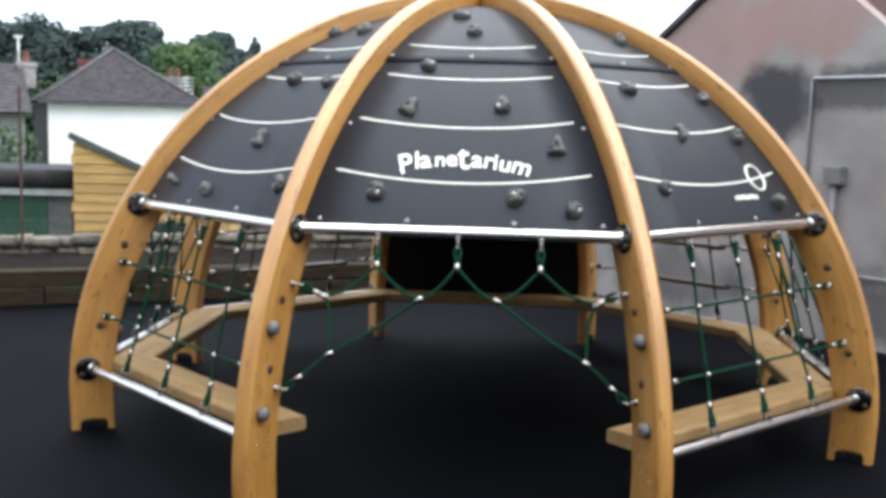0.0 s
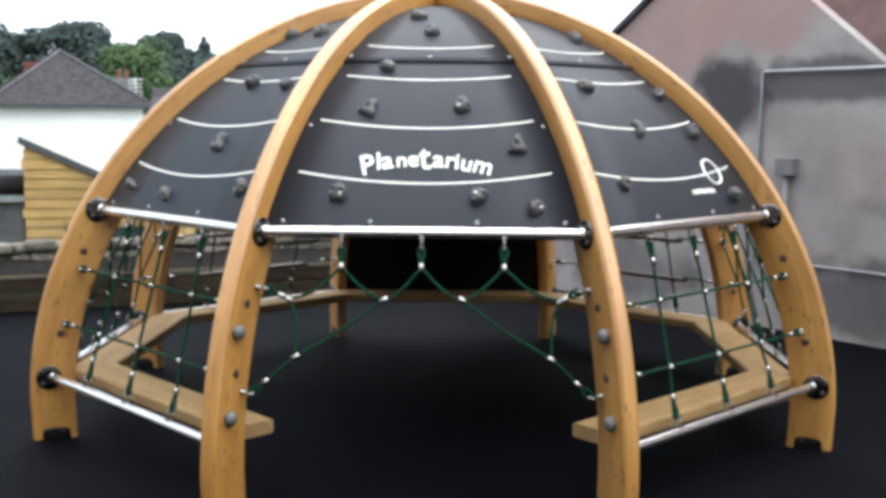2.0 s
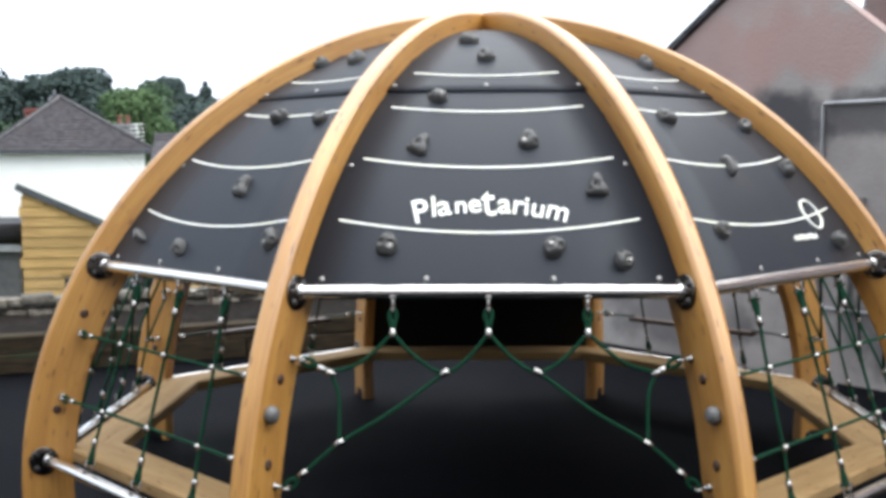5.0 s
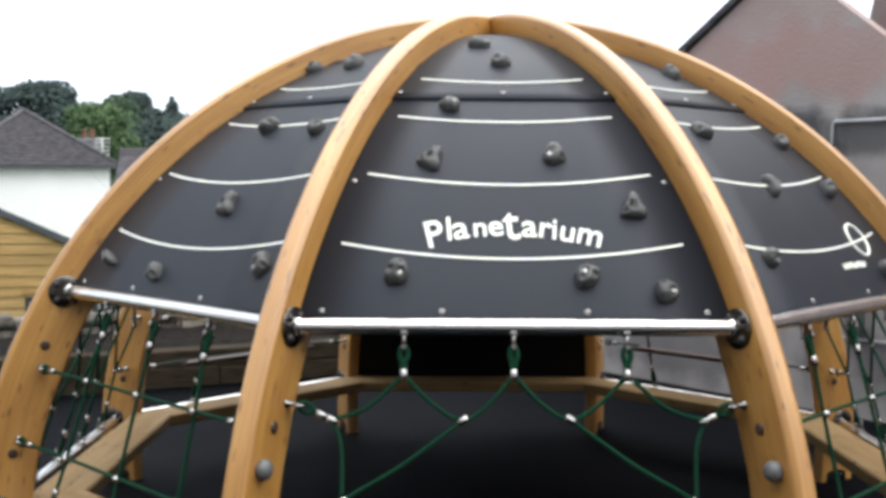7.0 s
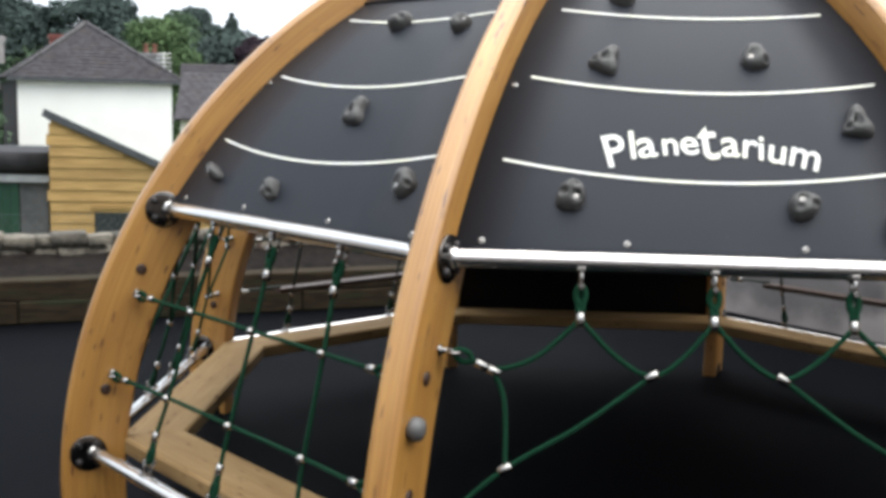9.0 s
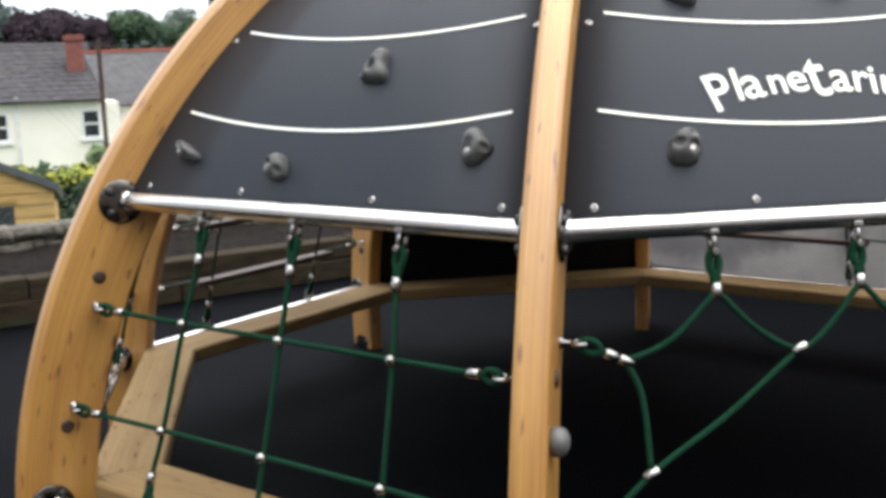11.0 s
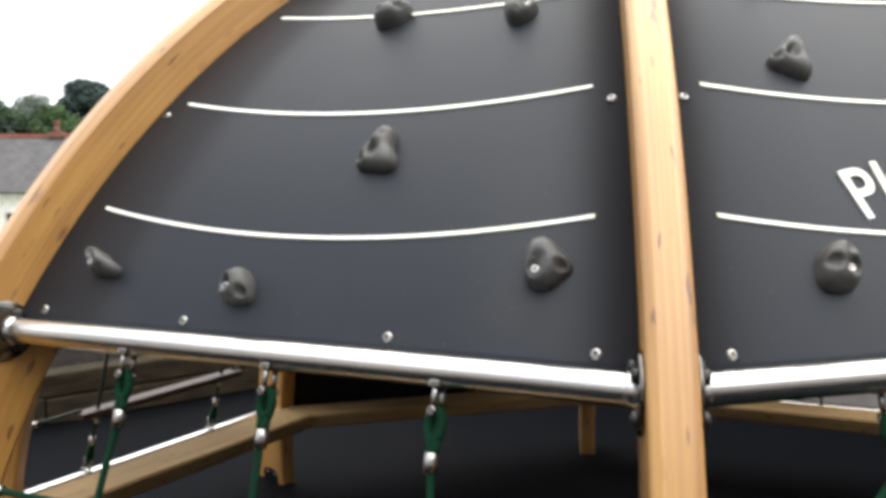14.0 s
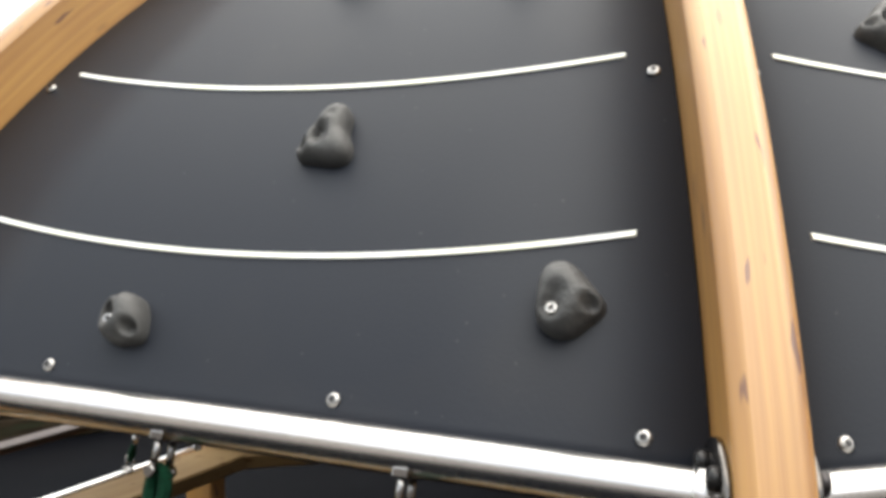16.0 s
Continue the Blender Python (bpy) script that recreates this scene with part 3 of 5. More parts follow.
def hold_data(seed, base, lobes, h, bolt, dents, lean=0.2):
    """A moulded climbing hold: a lobed lump with finger holes and a sunk bolt. Lobes: angle, swelling, spread."""
    rnd = random.Random(seed)
    bm = bmesh.new()
    n, k = 44, 16
    ph = rnd.uniform(0, 6.28)

    def rim(a):
        q = 1.0 + 0.02 * math.sin(5 * a + ph)
        for deg, swell, spread in lobes:
            d = (a - radians(deg) + math.pi) % (2 * math.pi) - math.pi
            q += swell * math.exp(-(d / radians(spread)) ** 2)
        return base * q

    rows = []
    for i in range(k):
        w = i / k * math.pi / 2
        row = []
        for j in range(n):
            a = 2 * math.pi * j / n
            r = rim(a) * math.cos(w) ** 0.62
            x, y = r * math.cos(a), r * math.sin(a)
            z = h * math.sin(w) ** 0.85 * (1 + lean * y / base * 0.5)
            for dx, dy, dr, dd in [(bolt[0], bolt[1], 0.012, bolt[2]), *dents]:
                q = ((x - dx) ** 2 + (y - dy) ** 2) / dr ** 2
                z -= dd * math.exp(-q * q) * math.sin(w) ** 0.5
            row.append(bm.verts.new((x, y, max(z, 0.0) if i else -0.004)))
        rows.append(row)
    for p, q in zip(rows, rows[1:]):
        for j in range(n):
            fc = bm.faces.new((p[j], p[(j + 1) % n], q[(j + 1) % n], q[j]))
            fc.smooth = True
    fc = bm.faces.new(rows[-1])
    fc.smooth = True
    near = sorted(((v.co.x - bolt[0]) ** 2 + (v.co.y - bolt[1]) ** 2, v.co.z) for v in bm.verts)[:5]
    hz = sum(z for _, z in near) / 5
    at = Matrix.Translation((bolt[0], bolt[1], 0))
    lathe(bm, [(0.0080, hz - 0.008), (0.0080, hz + 0.0005), (0.006, hz + 0.0025)], 14, at, 1)
    lathe(bm, [(0.0034, hz + 0.0027), (0.003, hz + 0.0029)], 6, at, 2)
    return data_of("climbing_hold", bm, [GREY_HOLD, FERRULE, BLACK])


HOLDS = [hold_data(3, 0.0345, [(112, 0.50, 34), (2, 0.22, 26), (-90, 0.08, 45), (180, -0.08, 40)], 0.040, (-0.008, -0.013, 0.010),
                   [(-0.004, 0.002, 0.010, 0.010), (0.031, -0.003, 0.008, 0.020), (-0.012, 0.038, 0.006, 0.006)]),
         hold_data(8, 0.0315, [(-32, 0.34, 24), (95, 0.12, 55), (200, 0.05, 40)], 0.042, (-0.014, -0.004, 0.012),
                   [(-0.014, 0.007, 0.010, 0.016), (0.024, -0.014, 0.009, 0.020), (-0.008, 0.024, 0.006, 0.006)]),
         hold_data(14, 0.0305, [(88, 1.15, 28), (-30, 0.50, 32), (207, 0.42, 26)], 0.036, (-0.003, 0.000, 0.012),
                   [(-0.004, 0.010, 0.010, 0.014), (-0.027, -0.011, 0.008, 0.018), (0.004, 0.036, 0.006, 0.005)]),
         hold_data(21, 0.0225, [(140, 0.95, 30), (-14, 1.35, 27)], 0.040, (-0.008, -0.002, 0.010),
                   [(-0.014, 0.016, 0.010, 0.014), (0.018, -0.014, 0.008, 0.010)], 0.35),
         hold_data(33, 0.0340, [(55, 0.24, 45), (200, 0.28, 36), (-80, 0.10, 40)], 0.046, (0.006, -0.010, 0.016),
                   [(-0.020, 0.008, 0.010, 0.014), (0.018, 0.016, 0.009, 0.010)], 0.4)]
ON_FRONT = [(-0.373, 1.362, 4, 20), (0.233, 1.354, 4, 185), (0.487, 1.309, 1, 150), (0.407, 1.562, 2, 0), (-0.271, 1.722, 2, -28),
            (0.156, 1.742, 0, -25), (-0.197, 1.928, 1, 200), (-0.001, 2.108, 1, 30), (-0.066, 2.205, 0, 80)]
ON_LEFT = [(-0.490, 1.339, 3, 0), (-0.119, 1.311, 1, 0), (0.494, 1.370, 0, 0), (0.091, 1.553, 2, 0), (-0.055, 1.862, 4, 190),
           (0.263, 1.845, 1, 180), (-0.283, 2.124, 1, 60), (-0.023, 2.126, 4, 10)]
ON_RIGHT = [(-0.376, 1.397, 1, 70), (-0.003, 1.648, 2, 150), (0.426, 1.624, 4, 20), (0.386, 1.814, 1, 0), (-0.175, 1.848, 0, 200),
            (0.211, 2.103, 4, 40), (0.475, 1.318, 4, 120)]
SCREWS = [(x, 1.250) for x in (-0.606, -0.229, 0.229, 0.606)] + [(-0.526, 1.657), (0.526, 1.657)] + [(x, 1.980) for x in (-0.383, 0.0, 0.383)]
sheets = {}
for k in range(8):
    phi = (0, -45, 45, -90, 90, -135, 135, 180)[k]
    m = spin(phi)
    panel = stand("lower_sheet", LOWER_D, dome, "dark grey lower roof sheet with white lines", m)
    upper = stand("upper_sheet", UPPER_D, dome, "dark grey upper roof sheet", m)
    sheets[phi] = panel
    for i, st in enumerate(STRIPES):
        stand("stripe", st, upper if i == 3 else panel, "", m)
    for x, z in SCREWS:
        stand("screw", SCREW_D, upper if z > 1.9 else panel, "", m @ on_sheet(x, z, 0.007 if z > 1.9 else -0.001))
    for x, z, kind, turn in {0: ON_FRONT, -45: ON_LEFT, 45: ON_RIGHT}.get(phi, []):
        stand("climbing_hold", HOLDS[kind], upper if z > 1.97 else panel, "grey moulded climbing hold",
              m @ on_sheet(x, z, 0.0075 if z > 1.965 else 0.0) @ spin(turn) @ Matrix.Diagonal((1.08, 1.08, 1.0, 1.0)))


def lettering(word, places, size, parent, m):
    """Painted letters, each on its own slant, laid on the sheet."""
    bm = bmesh.new()
    for ch, (x, z, turn, scale, tall) in zip(word, places):
        cu = bpy.data.curves.new("letter", "FONT")
        cu.body, cu.size, cu.extrude, cu.offset, cu.align_x = ch, size * scale, 0.0012, 0.0010, "CENTER"
        ob = new("letter", cu)
        me = bpy.data.meshes.new_from_object(ob.evaluated_get(bpy.context.evaluated_depsgraph_get()))
        me.transform(on_sheet(x, z, 0.0015) @ spin(turn) @ Matrix.Diagonal((1, tall, 1, 1)))
        bm.from_mesh(me)
        bpy.data.objects.remove(ob)
    return part("lettering", bm, WHITE, parent, "white hand-drawn word Planetarium", m)


LETTERS = [(-0.246, 1.446, 12, 1.30, 1.14), (-0.203, 1.466, 4, 1.22, 1.08), (-0.163, 1.471, 9, 1.34, 1.0), (-0.103, 1.478, 2, 1.06, 1.06), (-0.050, 1.481, 5, 1.16, 1.04),
           (0.002, 1.470, 4, 1.62, 1.20), (0.057, 1.478, -1, 1.26, 1.04), (0.103, 1.475, -8, 1.14, 1.12), (0.137, 1.471, -5, 1.08, 1.10), (0.176, 1.464, -11, 1.16, 1.06),
           (0.246, 1.453, -15, 1.18, 1.10)]
lettering("Planetarium", LETTERS, 0.098, sheets[0], Matrix())

# ringed planet drawn on the neighbouring sheet, with a worn caption
bm = bmesh.new()
ring = []
for i in range(40):
    a = 2 * math.pi * i / 40
    u, v = 0.064 * math.cos(a), 0.062 * math.sin(a)
    t = on_sheet(0.385 + u * 0.97 - v * 0.1, 1.434 + v * 0.93 + u * 0.1, 0.001)
    ring.append(t.translation)
pipe(bm, ring, 0.0062, 8, closed=True)
part("planet_ring", bm, WHITE, sheets[45], "white drawn ring", spin(45))
bm = bmesh.new()
rnd = random.Random(4)
x = 0.135
while x < 0.335:
    w = rnd.uniform(0.006, 0.013)
    t = on_sheet(x, 1.347 + rnd.uniform(-0.003, 0.003), 0.0)
    box(bm, 0, w, -0.014 * rnd.uniform(0.6, 1), 0.014 * rnd.uniform(0.6, 1), -0.001, 0.002, t)
    x += w + 0.006
part("caption_bar", bm, WHITE, sheets[45], "short white bars", spin(45))

# ---- bench round the inside ----
bench = thing("bench", "pale timber bench of mitred boards round the dome's inside", "bench", (0, 0, 0.312))
A_I, A_O, Z0, Z1 = 1.687, 1.905, 0.312, 0.374


def bench_data(l0, l1, r0, r1):
    """A board: its inner and outer ends at the left and at the right."""
    bm = bmesh.new()
    uvl = bm.loops.layers.uv.new("UVMap")
    c = 0.008
    prof = [(A_I, Z0 + c), (A_I + c, Z0), (A_O - c, Z0), (A_O, Z0 + c), (A_O, Z1 - c), (A_O - c, Z1), (A_I + c, Z1), (A_I, Z1 - c)]
    ends = []
    for i0, i1 in ((l0, l1), (r0, r1)):
        ends.append([bm.verts.new((i0 + (i1 - i0) * (a - A_I) / (A_O - A_I), -a, z)) for a, z in prof])
    fs = []
    for j in range(8):
        k = (j + 1) % 8
        fs.append(bm.faces.new((ends[0][j], ends[0][k], ends[1][k], ends[1][j])))
    fs += [bm.faces.new(ends[0][::-1]), bm.faces.new(ends[1])]
    bmesh.ops.recalc_face_normals(bm, faces=fs)
    for fc in bm.faces:
        for lo in fc.loops:
            co = lo.vert.co
            lo[uvl].uv = (co.x, co.y + co.z)
    return data_of("bench_board", bm, [BENCH])


g = 0.0015
MITRE = bench_data(-A_I * TAN + g, -A_O * TAN + g, A_I * TAN - g, A_O * TAN - g)
END_L = bench_data(-A_I * TAN + g, -A_O * TAN + g, 0.757, 0.757)
END_R = bench_data(-0.757, -0.757, A_I * TAN - g, A_O * TAN - g)
for phi in (-45, -90, -135, 180, 135, 90, 45):
    stand("bench_board", {-45: END_L, 45: END_R}.get(phi, MITRE), bench, "", spin(phi))

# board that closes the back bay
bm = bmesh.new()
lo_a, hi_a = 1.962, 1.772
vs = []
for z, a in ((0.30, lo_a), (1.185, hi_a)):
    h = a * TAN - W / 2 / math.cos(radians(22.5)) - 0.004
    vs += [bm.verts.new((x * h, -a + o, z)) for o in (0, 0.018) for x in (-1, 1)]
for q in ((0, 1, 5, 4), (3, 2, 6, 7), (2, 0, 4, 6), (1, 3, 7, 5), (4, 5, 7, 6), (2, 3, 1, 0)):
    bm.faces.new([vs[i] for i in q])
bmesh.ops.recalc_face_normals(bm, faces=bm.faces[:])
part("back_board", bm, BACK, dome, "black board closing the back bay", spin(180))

# ---- rope nets ----
ROPE_R = 0.0070


def bay(x, z):
    """A place on the slanting plane between the rails of the front bay."""
    return Vector((x, -(A_T + (A_B - A_T) * (Z_T - z) / (Z_T - Z_B)), z))


def turn_to(p, d):
    return Matrix.Translation(p) @ Vector(d).to_track_quat("Z", "Y").to_matrix().to_4x4()


FERRULE_D = data_of("ferrule", lathe(bmesh.new(), [(0.009, -0.018), (0.0122, -0.016), (0.0122, 0.016), (0.009, 0.018)], 14), [FERRULE])
CLAMP_D = data_of("cross_clamp", lathe(bmesh.new(), [(0.004, -0.014), (0.0105, -0.0105), (0.0138, -0.0035), (0.0138, 0.0035), (0.0105, 0.0105), (0.004, 0.014)], 14), [FERRULE])
bm = bmesh.new()
for sd in (-1, 1):
    pipe(bm, [(sd * 0.014, 0, 0.004), (sd * 0.0145, 0, -0.02), (sd * 0.0145, 0, -0.044)], 0.0052, 8)
lathe(bm, [(0.007, -0.024), (0.0085, -0.022), (0.0085, -0.017), (0.0045, -0.016), (0.0045, 0.016), (0.0085, 0.017), (0.0085, 0.022), (0.007, 0.024)], 10,
      Matrix.Translation((0, 0, -0.042)) @ Matrix.Rotation(radians(90), 4, "Y"))
box(bm, -0.022, 0.022, -0.010, 0.010, -0.004, 0.008, bevel=0.002)
SHACKLE_D = data_of("shackle", bm, [STEEL])
bm = bmesh.new()
loop = [(0, 0.0115 * math.cos(a), -0.064 + 0.024 * math.sin(a)) for a in [2 * math.pi * i / 20 for i in range(20)]]
pipe(bm, loop, 0.0095, 8, closed=True)
pipe(bm, [(0, -0.006, -0.082), (0, -0.004, -0.115)], 0.0085, 8)
pipe(bm, [(0, 0.006, -0.082), (0, 0.004, -0.115)], 0.0085, 8)
THIMBLE_D = data_of("rope_eye", bm, [ROPE])
bm = bmesh.new()
lathe(bm, [(0.015, 0), (0.015, 0.004), (0.008, 0.007), (0.006, 0.03)], 12)
pipe(bm, [(0.017 * math.cos(a), 0, 0.042 + 0.017 * math.sin(a)) for a in [2 * math.pi * i / 16 for i in range(16)]], 0.0055, 8, closed=True)
EYE_D = data_of("eye_bolt", bm, [STEEL])


def rope(net, pts, m, r=ROPE_R, n=6, mat=None):
    bm = bmesh.new()
    pipe(bm, arc_points(pts, n) if len(pts) > 2 else pts, r, 8)
    return part("rope", bm, mat or ROPE, net, "", m)


def small(net, nm, dt, p, d, m):
    return stand(nm, dt, net, "", m @ turn_to(p, d))


def hanger(net, x, m, low=False):
    """Shackle, rope eye and ferrule on a rail; returns where the rope goes on."""
    s = -1 if low else 1
    p = bay(x, Z_B if low else Z_T)
    q = bay(x, 0.6) - p if low else bay(x, 0.9) - p
    up = -q.normalized()
    t = Matrix.Translation(p - up * 0.024) @ up.to_track_quat("Z", "X").to_matrix().to_4x4()
    stand("shackle", SHACKLE_D, net, "", m @ t)
    stand("rope_eye", THIMBLE_D, net, "", m @ t)
    f = p - up * 0.150
    small(net, "ferrule", FERRULE_D, f, up, m)
    return f


def anchor(net, r, z, th, side, m_rib, toward, m):
    """Eye bolt on a rib's flank with a rope eye; toward is the next point of the rope in the bay's frame. Returns the rope's start."""
    p = m.inverted() @ (spin(th) @ Vector((side * W / 2, -r, z)))
    d = (m.inverted().to_3x3() @ (spin(th).to_3x3() @ Vector((side, 0, 0)))).normalized()
    small(net, "eye_bolt", EYE_D, p, d, m)
    e = p + d * 0.045
    w = (Vector(toward) - e).normalized()
    b = bmesh.new()
    sideways = w.cross(Vector((0, 0, 1))).normalized()
    up = sideways.cross(w)
    pts = [e + w * (0.022 + 0.024 * math.cos(a)) + up * 0.014 * math.sin(a) for a in [2 * math.pi * i / 16 for i in range(16)]]
    pipe(b, pts, 0.0078, 8, closed=True)
    part("rope_eye", b, ROPE, net, "", m)
    f = e + w * 0.075
    small(net, "ferrule", FERRULE_D, f, w, m)
    return e + w * 0.045


def square_net(phi):
    """Two level ropes crossed by three hanging ropes."""
    m = spin(phi)
    base = m @ bay(0, Z_B)
    net = thing("rope_net", "green rope net with silver clamps hung between steel rails", "rope net", base, "rope nets of the dome")
    xs = (-0.345, 0.0, 0.345)
    for z, r in ((0.905, 1.9945), (0.62, 2.083)):
        cr = [bay(x * (1.06 if z > 0.8 else 1.12), z - 0.012) for x in xs]
        a = anchor(net, r, z, phi - 22.5, 1, None, cr[0], m)
        b = anchor(net, r, z, phi + 22.5, -1, None, cr[2], m)
        rope(net, [a, *cr, b], m)
        for c in cr:
            small(net, "cross_clamp", CLAMP_D, c + Vector((0, -0.008, 0)), (0.3, -1, 0), m)
    for x in xs:
        t, u = hanger(net, x, m), hanger(net, x * 1.18, m, True)
        rope(net, [t, bay(x * 1.06, 0.893), bay(x * 1.12, 0.608), u], m)
    return net


def arch_net():
    """The net over the entrance, left open below as an arch."""
    m = Matrix()
    net = thing("rope_net", "green rope net hung as an open arch over the entrance", "rope net", (0, -1.75, 0.6), "rope nets of the dome")

    def fr(x, z):
        return bay(x, z) + Vector((0, 0.01, 0))

    tops = [hanger(net, x, m) for x in (-0.347, -0.006, 0.346)]
    v1, v2 = fr(-0.163, 0.925), fr(0.168, 0.928)
    n1, n4 = fr(-0.565, 0.925), fr(0.583, 0.925)
    l1, l2 = fr(-0.530, 0.690), fr(0.545, 0.690)
    for th, side, r, z, node in ((-22.5, 1, 1.937, 0.972, n1), (22.5, -1, 1.937, 0.972, n4)):
        s = anchor(net, r, z, th, side, None, node, m)
        top = tops[0] if th < 0 else tops[2]
        rope(net, [s, node + Vector((0, 0, 0.004)), (node + top) / 2 + Vector((0, 0, -0.03)), top], m)
        small(net, "ferrule", FERRULE_D, node, (node - s), m)
    for a, v, b in ((tops[0], v1, tops[1]), (tops[1], v2, tops[2])):
        rope(net, [a, (a + v) / 2 + Vector((0, 0, -0.022)), v, (v + b) / 2 + Vector((0, 0, -0.022)), b], m)
    for v, low, th, side in ((v1, l1, -22.5, 1), (v2, l2, 22.5, -1)):
        s = anchor(net, 2.059, 0.543, th, side, None, low, m)
        rope(net, [s, low, (low + v) / 2 + Vector((0, 0, -0.012)), v], m)
        small(net, "ferrule", FERRULE_D, v, (v - low), m)
        small(net, "ferrule", FERRULE_D, low, (v - low), m)
    for node, low in ((n1, l1), (n4, l2)):
        rope(net, [node, (node * 2 + low) / 3 + Vector((0.018 if node.x < 0 else -0.018, 0, 0)), low], m)
    return net


def diamond_net(phi):
    """A close net of slanting ropes."""
    m = spin(phi)
    net = thing("rope_net", "close diamond net of dark green rope with silver clamps", "rope net", m @ bay(0, Z_B), "rope nets of the dome")
    xs = (-0.42, -0.14, 0.14, 0.42)
    t = [hanger(net, x, m) for x in xs]
    u = [hanger(net, x * 1.15, m, True) for x in xs]
    rows = [[bay(x, 0.88) for x in (-0.60, -0.28, 0.0, 0.28, 0.60)], [bay(x * 1.08, 0.66) for x in (-0.42, -0.14, 0.14, 0.42)]]
    for th, side, i in ((phi - 22.5, 1, 0), (phi + 22.5, -1, 4)):
        s = anchor(net, 1.9945, 0.9086, th, side, None, rows[0][i], m)
        rope(net, [s, rows[0][i]], m)
        s = anchor(net, 2.083, 0.62, th, side, None, rows[1][0 if i == 0 else 3], m)
        rope(net, [s, rows[1][0 if i == 0 else 3]], m)
    for i in range(4):
        rope(net, [rows[0][i], t[i]], m), rope(net, [t[i], rows[0][i + 1]], m)
        rope(net, [rows[0][i], rows[1][i]], m), rope(net, [rows[1][i], rows[0][i + 1]], m)
        rope(net, [rows[1][i], u[i]], m)
    for r in rows:
        for p in r:
            small(net, "cross_clamp", CLAMP_D, p, (0.2, -1, 0.1), m)
    return net


def plank_ladder(phi):
    """Two planks on ropes, one above the other, tied to the ribs."""
    m = spin(phi)
    lad = thing("plank_ladder", "dark wooden planks strung on ropes between two ribs", "climbing planks", m @ bay(0, Z_B), "plank ladders")
    for z in (0.875, 0.598):
        c = bay(0, z)
        b = bmesh.new()
        box(b, -0.465, 0.465, c.y - 0.036, c.y + 0.036, z - 0.013, z + 0.013, bevel=0.006)
        part("plank", b, PLANK, lad, "", m)
        for sd in (-1, 1):
            r = -c.y / math.cos(radians(22.5))
            s = anchor(lad, r, z + 0.01, phi + 22.5 * sd, -sd, None, c + Vector((sd * 0.46, 0, 0)), m)
            rope(lad, [s, c + Vector((sd * 0.44, 0, 0.02))], m, 0.007, mat=DARK_ROPE)
    for x in (-0.36, 0.36):
        t, u = hanger(lad, x, m), hanger(lad, x, m, True)
        rope(lad, [t, u], m, 0.007, mat=DARK_ROPE)
        for z in (0.845, 0.568):
            small(lad, "ferrule", FERRULE_D, bay(x, z), (0, -0.28, 1), m)
    return lad


arch_net()
square_net(-45), square_net(45)
diamond_net(-90), diamond_net(90)
plank_ladder(-135), plank_ladder(135)

# ---- the rendered wall beside the yard ----
rend = thing("wall_right", "old stained cement-rendered gable wall beside the yard", "wall", RWALL.translation, kind="structure")
bm = bmesh.new()
prism(bm, [(-6.0, -0.1), (9.0, -0.1), (9.0, 2.0), (1.0, 1.27), (-1.54, 3.28), (-3.2, 2.12), (-6.0, 0.16)], 0.0, 0.14)
part("wall_face", bm, RENDER, rend, "", RWALL)
bm = bmesh.new()
for x0, z0, x1, z1 in ((-6.0, 0.18, -1.54, 3.30),):
    a = math.atan2(z1 - z0, x1 - x0)
    t = RWALL @ Matrix.Translation((x0, 0, z0)) @ Matrix.Rotation(-a, 4, "Y")
    box(bm, 0, math.hypot(x1 - x0, z1 - z0), -0.035, 0.42, 0.0, 0.05, t)
part("coping", bm, SLATE, rend)
bm = bmesh.new()
prism(bm, [(-1.45, 1.0), (9.0, 1.0), (9.0, 6.0), (-1.45, 6.0)], 0.40, 0.5)
for v in bm.verts:
    v.co.y += (v.co.z - 1.0) * 0.35
adj = thing("neighbour_roof", "reddish slate roof rising behind the rendered gable", "roof", RWALL @ Vector((4, 0.9, 1)), kind="structure")
part("slates", bm, RED_SLATE, adj, "", RWALL)

# conduit, box and pipe on the wall
con = thing("conduit", "thin pale conduit fixed along the rendered wall", "pipe", RWALL @ Vector((-1.1, -0.02, 0.5)))
bm = bmesh.new()
pipe(bm, [(-1.11, -0.02, 0.55), (-1.11, -0.02, 2.07), (-1.09, -0.02, 2.09), (4.0, -0.02, 2.10)], 0.013, 8)
part("upper_run", bm, PALE_PIPE, con, "", RWALL)
bm = bmesh.new()
pipe(bm, [(-1.11, -0.02, 0.56), (4.0, -0.02, 0.56)], 0.010, 8)
part("lower_run", bm, PALE_PIPE, con, "", RWALL)
jb = thing("junction_box", "grey metal box with a pipe below on the wall", "electrical box", RWALL @ Vector((-0.84, -0.05, 0.6)))
bm = bmesh.new()
box(bm, -0.92, -0.76, -0.09, 0.0, 1.26, 1.40, bevel=0.01)
part("box", bm, GREY_BOX, jb, "", RWALL)
bm = bmesh.new()
pipe(bm, [(-0.84, -0.045, 1.27), (-0.84, -0.045, 0.58)], 0.024, 10)
part("drop_pipe", bm, GREY_BOX, jb, "", RWALL)

# unseen plain walls, added behind and beside the yard to block low sky light
bm = bmesh.new()
box(bm, -8.6, 13.0, -9.3, -9.0, -0.05, 5.2)
tagged(link("wall_south", bm, RENDER), "unseen plain wall added behind the yard to block low sky light", "wall", kind="structure")
bm = bmesh.new()
box(bm, -8.6, -8.3, -9.0, 0.3, -0.05, 4.2)
tagged(link("wall_west", bm, RENDER), "unseen plain wall added beside the yard to block low sky light", "wall", kind="structure")

